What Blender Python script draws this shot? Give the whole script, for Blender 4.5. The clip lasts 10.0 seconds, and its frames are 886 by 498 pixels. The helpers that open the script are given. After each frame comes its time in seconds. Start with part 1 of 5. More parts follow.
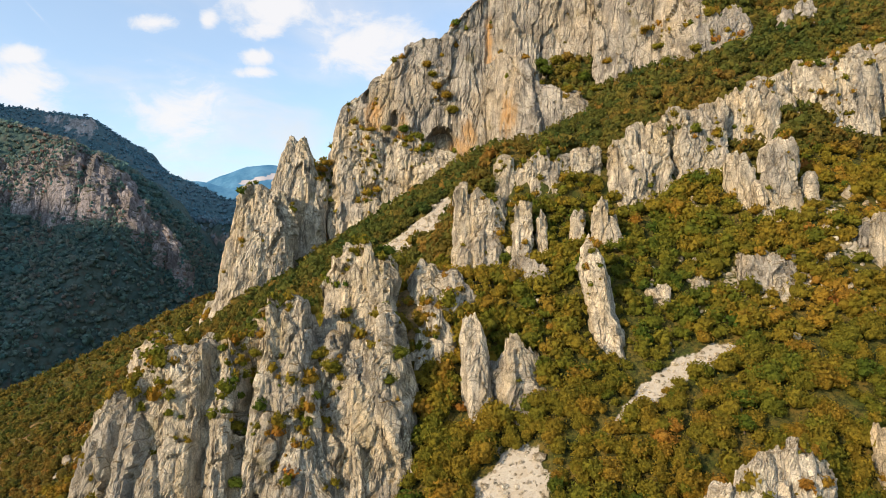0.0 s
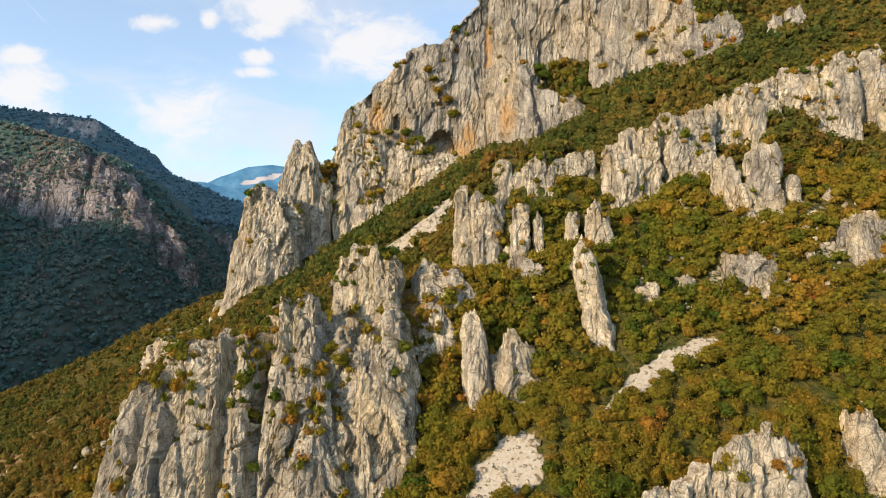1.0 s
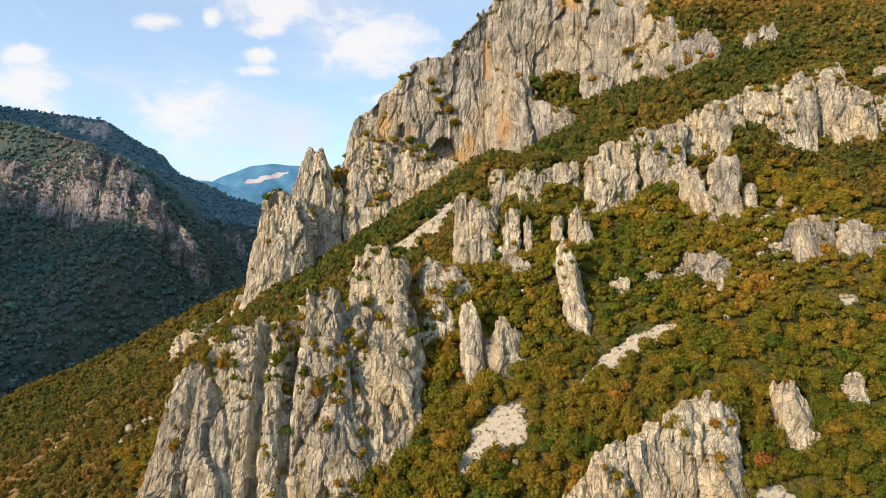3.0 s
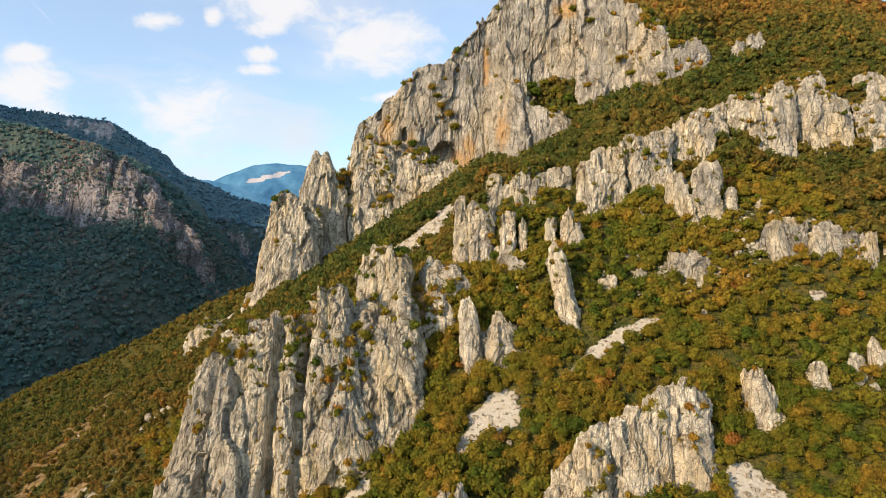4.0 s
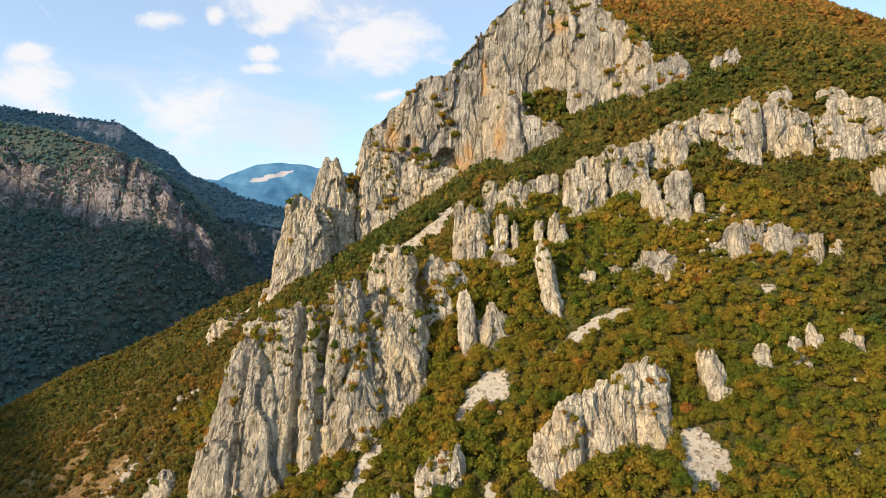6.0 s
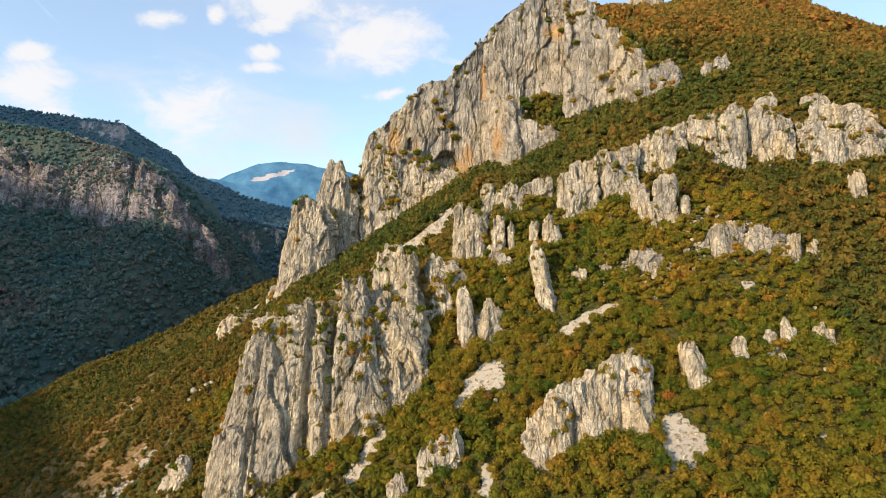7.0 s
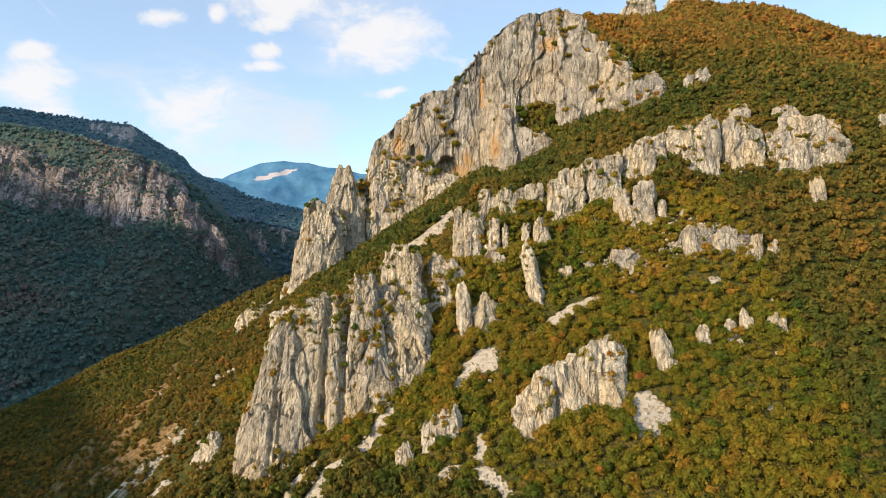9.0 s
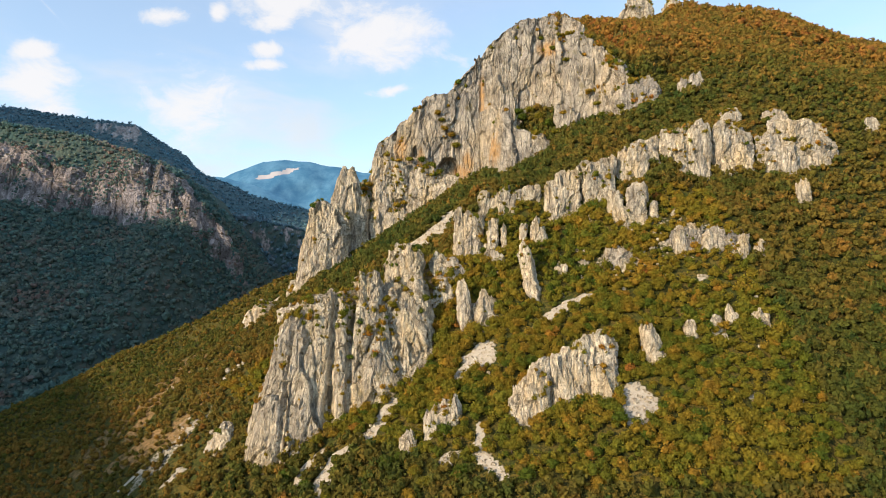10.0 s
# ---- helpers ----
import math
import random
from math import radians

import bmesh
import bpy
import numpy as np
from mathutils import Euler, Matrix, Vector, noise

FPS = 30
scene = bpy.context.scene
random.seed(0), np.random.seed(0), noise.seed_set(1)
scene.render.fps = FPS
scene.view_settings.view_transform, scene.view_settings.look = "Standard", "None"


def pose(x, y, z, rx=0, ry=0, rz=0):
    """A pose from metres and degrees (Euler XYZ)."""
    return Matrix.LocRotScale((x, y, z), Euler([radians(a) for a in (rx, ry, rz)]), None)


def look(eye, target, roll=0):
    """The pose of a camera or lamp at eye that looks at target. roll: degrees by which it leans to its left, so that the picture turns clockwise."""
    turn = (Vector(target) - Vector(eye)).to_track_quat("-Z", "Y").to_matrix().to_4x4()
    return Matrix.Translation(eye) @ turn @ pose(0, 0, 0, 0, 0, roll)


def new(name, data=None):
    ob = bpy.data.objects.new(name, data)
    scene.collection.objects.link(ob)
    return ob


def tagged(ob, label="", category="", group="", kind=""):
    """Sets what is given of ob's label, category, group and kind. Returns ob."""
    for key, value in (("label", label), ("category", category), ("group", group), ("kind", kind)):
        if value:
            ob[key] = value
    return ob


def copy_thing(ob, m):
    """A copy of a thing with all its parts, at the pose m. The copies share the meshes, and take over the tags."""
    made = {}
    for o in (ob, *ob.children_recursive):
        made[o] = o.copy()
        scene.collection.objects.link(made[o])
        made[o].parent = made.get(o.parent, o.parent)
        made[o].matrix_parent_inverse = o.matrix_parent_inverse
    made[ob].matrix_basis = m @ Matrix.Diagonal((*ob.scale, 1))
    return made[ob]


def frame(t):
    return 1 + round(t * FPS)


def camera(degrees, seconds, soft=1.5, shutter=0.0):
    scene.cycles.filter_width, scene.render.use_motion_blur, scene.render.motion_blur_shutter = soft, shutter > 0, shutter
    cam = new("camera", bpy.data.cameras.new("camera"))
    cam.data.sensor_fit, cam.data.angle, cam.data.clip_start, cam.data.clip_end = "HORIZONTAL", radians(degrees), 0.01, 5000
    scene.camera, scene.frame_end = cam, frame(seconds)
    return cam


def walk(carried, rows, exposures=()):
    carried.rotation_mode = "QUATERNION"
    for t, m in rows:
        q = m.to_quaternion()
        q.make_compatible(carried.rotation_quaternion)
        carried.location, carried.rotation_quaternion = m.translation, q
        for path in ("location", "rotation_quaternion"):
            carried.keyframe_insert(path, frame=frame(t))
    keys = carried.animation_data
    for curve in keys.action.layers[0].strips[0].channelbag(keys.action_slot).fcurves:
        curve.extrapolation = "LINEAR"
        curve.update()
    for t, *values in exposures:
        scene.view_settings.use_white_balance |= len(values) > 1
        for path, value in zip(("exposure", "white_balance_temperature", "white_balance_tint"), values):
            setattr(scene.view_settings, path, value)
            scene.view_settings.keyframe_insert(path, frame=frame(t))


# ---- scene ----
cam = camera(74.0, 10.0, soft=0.7)
# seconds; metres right, ahead, up; degrees yaw, pitch, roll
ROWS = [
    (0.0, 0.00, 0.00, 0.00, 0.00, 0.00, -0.00),
    (0.5, -0.07, -3.52, 0.15, 0.03, -0.03, 0.08),
    (1.0, -0.14, -8.29, 0.24, 0.10, -0.05, 0.14),
    (1.5, -0.10, -13.77, 0.38, 0.15, -0.08, 0.18),
    (2.0, 0.02, -19.97, 0.53, 0.21, -0.11, 0.19),
    (2.5, 0.11, -25.59, 0.62, 0.28, -0.17, 0.20),
    (4.0, 0.59, -44.29, 1.03, 0.47, -0.34, 0.22),
    (4.5, 0.73, -50.53, 1.09, 0.53, -0.37, 0.23),
    (5.0, 0.93, -56.97, 1.05, 0.58, -0.40, 0.24),
    (5.5, 1.12, -63.29, 1.16, 0.63, -0.42, 0.25),
    (7.0, 1.72, -82.46, 1.50, 0.76, -0.56, 0.25),
    (7.5, 1.85, -88.93, 1.75, 0.80, -0.61, 0.27),
    (8.0, 2.00, -95.22, 1.90, 0.84, -0.64, 0.30),
    (8.5, 2.22, -101.82, 2.05, 0.88, -0.68, 0.32),
    (9.0, 2.40, -108.37, 2.21, 0.92, -0.72, 0.33),
    (9.5, 2.67, -114.59, 2.18, 0.96, -0.78, 0.33),
    (10.0, 2.71, -120.00, 2.41, 1.05, -0.84, 0.31),
]
walk(cam, [(t, pose(x, y, z, 90 + pitch, roll, yaw)) for t, x, y, z, yaw, pitch, roll in ROWS], exposures=[(0.0, 0.22, 6900.0, 14.0), (10.0, 0.22, 6900.0, 14.0)])

# ---- light ----
SUN = Vector((-0.73, -0.60, 0.42)).normalized()
sun = new("sun", bpy.data.lights.new("sun", "SUN"))
sun.data.energy, sun.data.angle, sun.data.color = 5.0, radians(1.2), (1.0, 0.78, 0.53)
sun.matrix_world = look(SUN * 600, (0, 0, 0))

world = bpy.data.worlds.new("world")
scene.world = world
world.use_nodes = True


class Nodes:
    """Short hand for building a node tree."""

    def __init__(self, tree):
        self.tree = tree
        tree.nodes.clear()

    def add(self, kind, inputs=None, **settings):
        node = self.tree.nodes.new(kind)
        for key, value in settings.items():
            setattr(node, key, value)
        for key, value in (inputs or {}).items():
            self.put(node.inputs[key], value)
        return node

    def put(self, socket, value):
        if isinstance(value, bpy.types.NodeSocket):
            self.tree.links.new(value, socket)
        elif isinstance(value, bpy.types.Node):
            self.tree.links.new(value.outputs[0], socket)
        else:
            socket.default_value = value

    def math(self, op, a, b=0.0, c=0.0):
        return self.add("ShaderNodeMath", {0: a, 1: b, 2: c}, operation=op).outputs[0]

    def vec(self, op, a, b=(0, 0, 0)):
        return self.add("ShaderNodeVectorMath", {0: a, 1: b}, operation=op).outputs[0]

    def ramp(self, x, lo, hi, a=0.0, b=1.0):
        return self.add("ShaderNodeMapRange", {0: x, 1: lo, 2: hi, 3: a, 4: b}, interpolation_type="SMOOTHSTEP").outputs[0]

    def mix(self, fac, a, b, blend="MIX"):
        node = self.add("ShaderNodeMix", data_type="RGBA", blend_type=blend)
        for socket, value in ((node.inputs[0], fac), (node.inputs[6], a), (node.inputs[7], b)):
            self.put(socket, value)
        return node.outputs[2]

    def noise(self, vector, scale, detail=4.0, rough=0.55, dist=0.0):
        return self.add("ShaderNodeTexNoise", {"Vector": vector, "Scale": scale, "Detail": detail, "Roughness": rough, "Distortion": dist}).outputs[0]


def sky():
    n = Nodes(world.node_tree)
    way = n.add("ShaderNodeTexCoord").outputs["Generated"]
    tex = n.add("ShaderNodeTexSky", sky_type="NISHITA", sun_disc=False, sun_elevation=math.asin(SUN.z),
                sun_rotation=math.atan2(SUN.x, SUN.y), altitude=300.0, air_density=1.0, dust_density=1.2, ozone_density=1.6)
    part = n.add("ShaderNodeSeparateXYZ", {0: way})
    up = n.math("MAXIMUM", part.outputs[2], 0.02)
    # a veil of thin cloud, on a plane high above
    flat = n.add("ShaderNodeCombineXYZ", {0: n.math("DIVIDE", part.outputs[0], n.math("ADD", up, 0.12)),
                                          1: n.math("DIVIDE", part.outputs[1], n.math("ADD", up, 0.12)), 2: 0.3}).outputs[0]
    veil = n.ramp(n.noise(flat, 0.9, 5.0, 0.55, 0.6), 0.42, 0.75)
    wisps = n.ramp(n.noise(n.vec("MULTIPLY", flat, (1.0, 2.2, 1.0)), 2.1, 6.0, 0.6, 0.8), 0.5, 0.8)
    # cumulus puffs: direction, half width, half height
    puffs = None
    ragged = n.math("MULTIPLY", n.math("SUBTRACT", n.noise(n.vec("MULTIPLY", way, (1, 1, 1.6)), 13.0, 7.0, 0.62, 0.4), 0.5), 2.6)
    east = n.math("DIVIDE", part.outputs[0], n.math("MAXIMUM", part.outputs[1], 0.05))
    rise = n.math("DIVIDE", part.outputs[2], n.math("MAXIMUM", part.outputs[1], 0.05))
    for px, pz, wx, wz, turn, thick in CLOUDS:
        c, q = math.cos(radians(turn)), math.sin(radians(turn))
        ex, ez = n.math("SUBTRACT", east, px), n.math("SUBTRACT", rise, pz)
        dx = n.math("ADD", n.math("MULTIPLY", ex, c / wx), n.math("MULTIPLY", ez, q / wx))
        dz = n.math("ADD", n.math("MULTIPLY", ex, -q / wz), n.math("MULTIPLY", ez, c / wz))
        away = n.math("SQRT", n.math("ADD", n.math("MULTIPLY", dx, dx), n.math("MULTIPLY", dz, dz)))
        puff = n.ramp(n.math("ADD", away, ragged), 1.45, 0.15, 0.0, thick)
        puffs = puff if puffs is None else n.math("MAXIMUM", puffs, puff)
    low = n.ramp(part.outputs[2], 0.32, 0.02, 0.0, 0.55)
    cover = n.math("MAXIMUM", n.math("MAXIMUM", n.math("MULTIPLY_ADD", veil, 0.5, 0.3), n.math("MULTIPLY", wisps, 0.35)), n.math("MAXIMUM", n.math("MULTIPLY", puffs, 0.92), low))
    blue = n.mix(1.0, tex.outputs[0], (SKY_GAIN * 0.80, SKY_GAIN * 1.03, SKY_GAIN * 1.12, 1), "MULTIPLY")
    shade = n.mix(n.noise(way, 6.0, 4.0), (0.60, 0.71, 0.80, 1), (0.74, 0.76, 0.78, 1))
    shade = n.mix(n.math("MULTIPLY", puffs, 0.8), shade, (0.83, 0.85, 0.87, 1))
    color = n.mix(cover, blue, shade)
    ground_side = n.ramp(part.outputs[2], 0.0, -0.03)
    color = n.mix(ground_side, color, (0.10, 0.10, 0.08, 1))
    back = n.add("ShaderNodeBackground", {0: color, 1: 1.0})
    n.add("ShaderNodeOutputWorld", {0: back.outputs[0]})


SKY_GAIN = 0.225
CLOUDS = [(-0.46, 0.235, 0.09, 0.085, 0, 1.0), (-0.29, 0.41, 0.09, 0.045, 0, 1.0), (-0.305, 0.372, 0.045, 0.020, 0, 1.0), (-0.315, 0.327, 0.045, 0.017, 0, 1.0), (-0.32, 0.300, 0.04, 0.012, 0, 1.0),
          (-0.49, 0.385, 0.05, 0.018, 0, 1.0), (-0.40, 0.39, 0.02, 0.02, 0, 1.0), (-0.12, 0.35, 0.15, 0.08, 0, 1.0), (-0.72, 0.33, 0.05, 0.02, 0, 1.0), (-0.72, 0.26, 0.10, 0.07, 0, 1.0),
          (-0.10, 0.255, 0.05, 0.012, 8, 1.0), (-0.69, 0.40, 0.05, 0.004, -47, 0.45), (0.68, 0.42, 0.12, 0.012, 25, 0.45)]
sky()


# ---- shape functions ----
def hashed(i, j, k, seed):
    h = (i * 73856093) ^ (j * 19349663) ^ (k * 83492791) ^ (seed * 2654435761)
    h = (h ^ (h >> 13)) * 1274126177
    h = (h ^ (h >> 16)) & 0xFFFFFF
    return h / float(0xFFFFFF)


def value_noise(p, seed=0):
    """Smooth noise from 0 to 1 at the points p, one metre to a cell."""
    c = np.floor(p).astype(np.int64)
    f = p - c
    f = f * f * f * (f * (f * 6 - 15) + 10)
    total = np.zeros(len(p))
    for a in (0, 1):
        for b in (0, 1):
            for d in (0, 1):
                weight = np.where(a, f[:, 0], 1 - f[:, 0]) * np.where(b, f[:, 1], 1 - f[:, 1]) * np.where(d, f[:, 2], 1 - f[:, 2])
                total += weight * hashed(c[:, 0] + a, c[:, 1] + b, c[:, 2] + d, seed)
    return total


def fbm(p, octaves=4, seed=0, gain=0.5):
    total, amp, norm = np.zeros(len(p)), 1.0, 0.0
    for o in range(octaves):
        total += amp * (value_noise(p * 2.03 ** o + 17.3 * o, seed + o) - 0.5)
        norm += amp
        amp *= gain
    return total / norm * 2


def cells(p, seed=0):
    """Cellular noise: distance between the two nearest seeds, a random number for the nearest, and a plane tilted at random in each cell."""
    c = np.floor(p).astype(np.int64)
    best, second, tag, tilt = np.full(len(p), 9.0), np.full(len(p), 9.0), np.zeros(len(p)), np.zeros(len(p))
    for a in (-1, 0, 1):
        for b in (-1, 0, 1):
            for d in (-1, 0, 1):
                i, j, k = c[:, 0] + a, c[:, 1] + b, c[:, 2] + d
                at = np.stack([i + hashed(i, j, k, seed), j + hashed(i, j, k, seed + 1), k + hashed(i, j, k, seed + 2)], 1)
                far = np.sqrt(((p - at) ** 2).sum(1))
                near = far < best
                second = np.where(near, best, np.minimum(second, far))
                tag = np.where(near, hashed(i, j, k, seed + 3), tag)
                lean = ((p - at) * (np.stack([hashed(i, j, k, seed + 4), hashed(i, j, k, seed + 5), hashed(i, j, k, seed + 6)], 1) * 2 - 1)).sum(1)
                tilt = np.where(near, lean, tilt)
                best = np.where(near, far, best)
    return second - best, tag, tilt


def smooth(x, lo, hi):
    x = np.clip((x - lo) / (hi - lo), 0, 1)
    return x * x * (3 - 2 * x)


def mesh_from(name, verts, faces, material, smooth_shade=True):
    """A mesh from arrays of vertices and of quads or triangles."""
    me = bpy.data.meshes.new(name)
    n, k = faces.shape
    me.vertices.add(len(verts))
    me.vertices.foreach_set("co", np.ascontiguousarray(verts, dtype=np.float32).ravel())
    me.loops.add(n * k)
    me.loops.foreach_set("vertex_index", np.ascontiguousarray(faces, dtype=np.int32).ravel())
    me.polygons.add(n)
    me.polygons.foreach_set("loop_start", np.arange(0, n * k, k, dtype=np.int32))
    me.polygons.foreach_set("loop_total", np.full(n, k, dtype=np.int32))
    me.polygons.foreach_set("use_smooth", np.full(n, smooth_shade))
    me.update()
    me.materials.append(material)
    return me


def grid_faces(nu, nv):
    i = np.arange(nu * nv).reshape(nu, nv)
    return np.stack([i[:-1, :-1], i[1:, :-1], i[1:, 1:], i[:-1, 1:]], -1).reshape(-1, 4)


def paint(me, name, values):
    at = me.attributes.new(name, "FLOAT", "POINT")
    at.data.foreach_set("value", np.ascontiguousarray(values, dtype=np.float32))


def part(name, me, parent, label=""):
    ob = new(name, me)
    ob.parent = parent
    return tagged(ob, label)


# ---- the lie of the land ----
# the hillside climbs ahead and to the right: a smooth surface in hundreds of metres, with ribs and terraces on it
SLOPE = (-18.64, 42.49, 59.18, -8.55, 14.26, -7.05, -2.48, 4.78, 0.41, -4.76)
TERRACES = [(20, 172, 20, 14, 11), (45, 172, 42, 14, 11), (90, 176, 26, 13, 9), (-16, 140, 24, 17, 19), (60, 288, 19, 10, 20), (44, 258, 26, 13, -7), (133, 181, 35, 14, 6),
            (28, 141, 24, 11, 10), (144, 175, 34, 12, -8), (60, 85, 34, 12, -5), (78, 170, 24, 10, -5), (96, 140, 34, 12, 4), (30, 170, 24, 10, 4.7),
            (24, 125, 10, 7, 4.5), (156, 195, 24, 10, 4.5), (72, 155, 10, 7, 4), (12, 170, 10, 7, 5.5)]
CREST_X = (-140, -85, -62, -55, -50, -31, -14, 0, 10, 20, 37, 50, 65, 96, 125, 142, 165, 260)
CREST_Z = (-260, -80, 10, 36, 66, 82, 100, 103, 117, 127, 143, 151, 156, 150, 130, 148, 230, 500)
CLIFF_X = (-80, -55, -2, 24, 48, 65, 83, 106, 134, 170)
CLIFF_Y = (289, 289, 294, 300, 299, 298, 284, 266, 260, 285)
SPUR_X = (-420, -340, -310, -288, -270, -255, -235, -140, -120, -100, -78)
SPUR_Z = (-24, -22, -15, -5, 3, 8, 14, 16, 14, 8, 0)
SKY_X = (60, 125, 142, 171, 206, 229, 246, 269, 304, 333, 362, 385, 419, 600)
SKY_Z = (0, 0, -6, -11, -4, 10, 9, 7, 15, 15, 4, 1, 2, 2)
VALLEY = -175.0


def hillside(x, y):
    """The height of the ground, for arrays of x and y."""
    cx, cy = np.clip(x, -300, 265), np.clip(y, -20, 380)
    u, v = cx / 100, (cy - 150) / 100
    c = SLOPE
    z = c[0] + c[1] * u + c[2] * v + c[3] * u * u + c[4] * u * v + c[5] * v * v + c[6] * u ** 3 + c[7] * u * u * v + c[8] * u * v * v + c[9] * v ** 3
    z = z - 0.55 * (cy - y) * (y < -20) - 0.45 * (y - cy) * (y > 380) + 0.12 * (x - cx) * (x > 265) - 0.4 * (cx - x) * (x < -300)
    for bx, by, rx, ry, h in TERRACES:
        z = z + h * np.exp(-(((x - bx) / rx) ** 4 + ((y - by) / ry) ** 2))
    # the wooded spur that runs down to the valley
    z = z + np.interp(x, SPUR_X, SPUR_Z) * np.exp(-((y - 300) / 27) ** 2)
    # the upper mountain behind the cliff
    upper = np.where(y < 300, 145 + 0.77 * (y - 300), 145 + 0.47 * (y - 300)) - 0.2 * np.maximum(x - 250, 0)
    ridge = 230 - 0.33 * np.maximum(x - 330, 0)
    upper = np.minimum(upper, ridge - 0.35 * np.maximum(y - 480, 0))
    shoulder = 153 + 0.47 * (y - 300) - 0.32 * np.maximum(x - 250, 0) - 0.82 * np.maximum(y - 480, 0)
    z = np.where(y > 280, np.minimum(z, shoulder), z)
    crest = np.interp(x, CREST_X, CREST_Z) + np.interp(x, (40, 110), (0.12, 0.5)) * (y - 300) - 0.5 * np.maximum(60 - x, 0) * smooth(y, 310, 420)
    upper = np.minimum(upper, crest) - 30 * smooth(x, 150, 230) * smooth(-y, -330, -270)
    step = smooth(y - np.interp(x, CLIFF_X, CLIFF_Y), 3, 13)
    right = smooth(x, 130, 165)
    z = np.where(upper > z, z + (upper - z) * (step * (1 - right) + smooth(y, 250, 330) * right), z)
    z = z + np.interp(x, SKY_X, SKY_Z) * smooth(y, 370, 500) - 26 * smooth(x, 185, 265) * np.exp(-((y - 298) / 52) ** 2)
    p = np.stack([x / 17.0, y / 17.0, np.zeros_like(x)], 1)
    z = z + np.where(x < -40, 1.6, 1.15) * fbm(p, 4, 5) - 2.0
    return np.maximum(z, VALLEY + 0.05 * (z - VALLEY))


def height(x, y):
    return float(hillside(np.array([float(x)]), np.array([float(y)]))[0])


# bare ground: x, y, half length, half width, turn in degrees, strength
SCREE = [(12.5, 106, 8, 6.5, 40, 1), (6, 102, 6, 3, 30, 0.9), (65, 84, 6.5, 5, 0, 1), (64.5, 79, 7.5, 7, 80, 1), (62, 73.5, 7, 5, 70, 1), (56, 119.5, 7, 2.5, 8, 1), (47, 118, 6, 2.3, 20, 1), (40, 115.5, 7, 2.1, 30, 0.95), (34, 112, 5, 1.5, 30, 0.7),
         (-3, 214, 15, 9, 40, 1), (-9, 209, 18, 11, 25, 1), (-24, 96, 6, 3.4, 60, 1), (-28, 89.5, 6, 3.0, 50, 1), (-37, 87, 7, 3.0, 30, 1), (-42, 80, 8, 3.2, 80, 1), (-51, 87, 7, 3.0, 50, 1), (-118, 255, 12, 5, 60, 0.9), (-92, 213, 12, 3.5, -45, 0.9),
         (-97, 127, 7, 4.5, 60, 0.95), (-119, 141, 9, 2.6, 50, 0.6), (0.9, 71, 4.5, 2.2, 20, 0.9), (11, 76, 7, 1.6, 88, 0.9), (14.5, 65, 7, 2.4, -50, 1), (104, 120, 3, 1.6, 20, 0.8), (101.6, 75, 2.4, 1.5, 20, 0.8), (56, 73, 4, 1.3, 15, 0.7),
         (-113, 115, 5, 1.8, 30, 0.9), (-135, 127, 7, 2, 50, 0.7), (-122, 151, 6, 2, 40, 0.6), (-112, 172, 3, 1.6, 0, 0.9), (-124, 134, 24, 8, 60, 0.46),
         (104, 136, 22, 4.5, 8, 0.45), (74, 134, 13, 5, 5, 0.42), (16, 148, 12, 5, 10, 0.4), (92, 147, 9, 5, 10, 0.4)]


# dry grass between the shrubs on the open spur
DRY = [(-149, 198, 16, 5, 70, 1), (-152, 180, 16, 6, 85, 1), (-154, 165, 12, 6, 80, 1), (-145, 145, 14, 7, 20, 1), (-130, 143, 12, 5, 10, 0.9), (-140, 215, 10, 4, 60, 0.8), (-126, 152, 22, 8, 60, 0.5),
       (-160, 200, 40, 14, 72, 0.5), (-172, 165, 22, 12, 80, 0.45), (-120, 205, 20, 8, 60, 0.4), (-8, 137, 14, 9, 10, 0.75), (-28, 128, 10, 5, 20, 0.6)]


def bareness(x, y, patches=SCREE):
    """0 for wooded ground, 1 for bare scree."""
    bare = np.zeros(len(x))
    wobble = fbm(np.stack([x / 5, y / 5, np.zeros_like(x)], 1), 3, 31)
    for sx, sy, a, b, turn, strength in patches:
        c, s = math.cos(radians(turn)), math.sin(radians(turn))
        dx, dy = (x - sx) * c + (y - sy) * s, -(x - sx) * s + (y - sy) * c
        bare = np.maximum(bare, strength * smooth(-np.sqrt((dx / a) ** 2 + (dy / b) ** 2) + 0.55 * wobble, -1.1, -0.7))
    return bare


# ---- materials ----
def material(name):
    mat = bpy.data.materials.new(name)
    mat.use_nodes = True
    return mat, Nodes(mat.node_tree)


def finish(n, color, rough, height_socket=None, strength=0.5, distance=0.3, subsurface=None, spec=0.3):
    b = n.add("ShaderNodeBsdfPrincipled", {"Base Color": color, "Roughness": rough, "Specular IOR Level": spec})
    if height_socket is not None:
        n.put(b.inputs["Normal"], n.add("ShaderNodeBump", {"Height": height_socket, "Strength": strength, "Distance": distance}).outputs[0])
    n.add("ShaderNodeOutputMaterial", {0: b.outputs[0]})
    return b


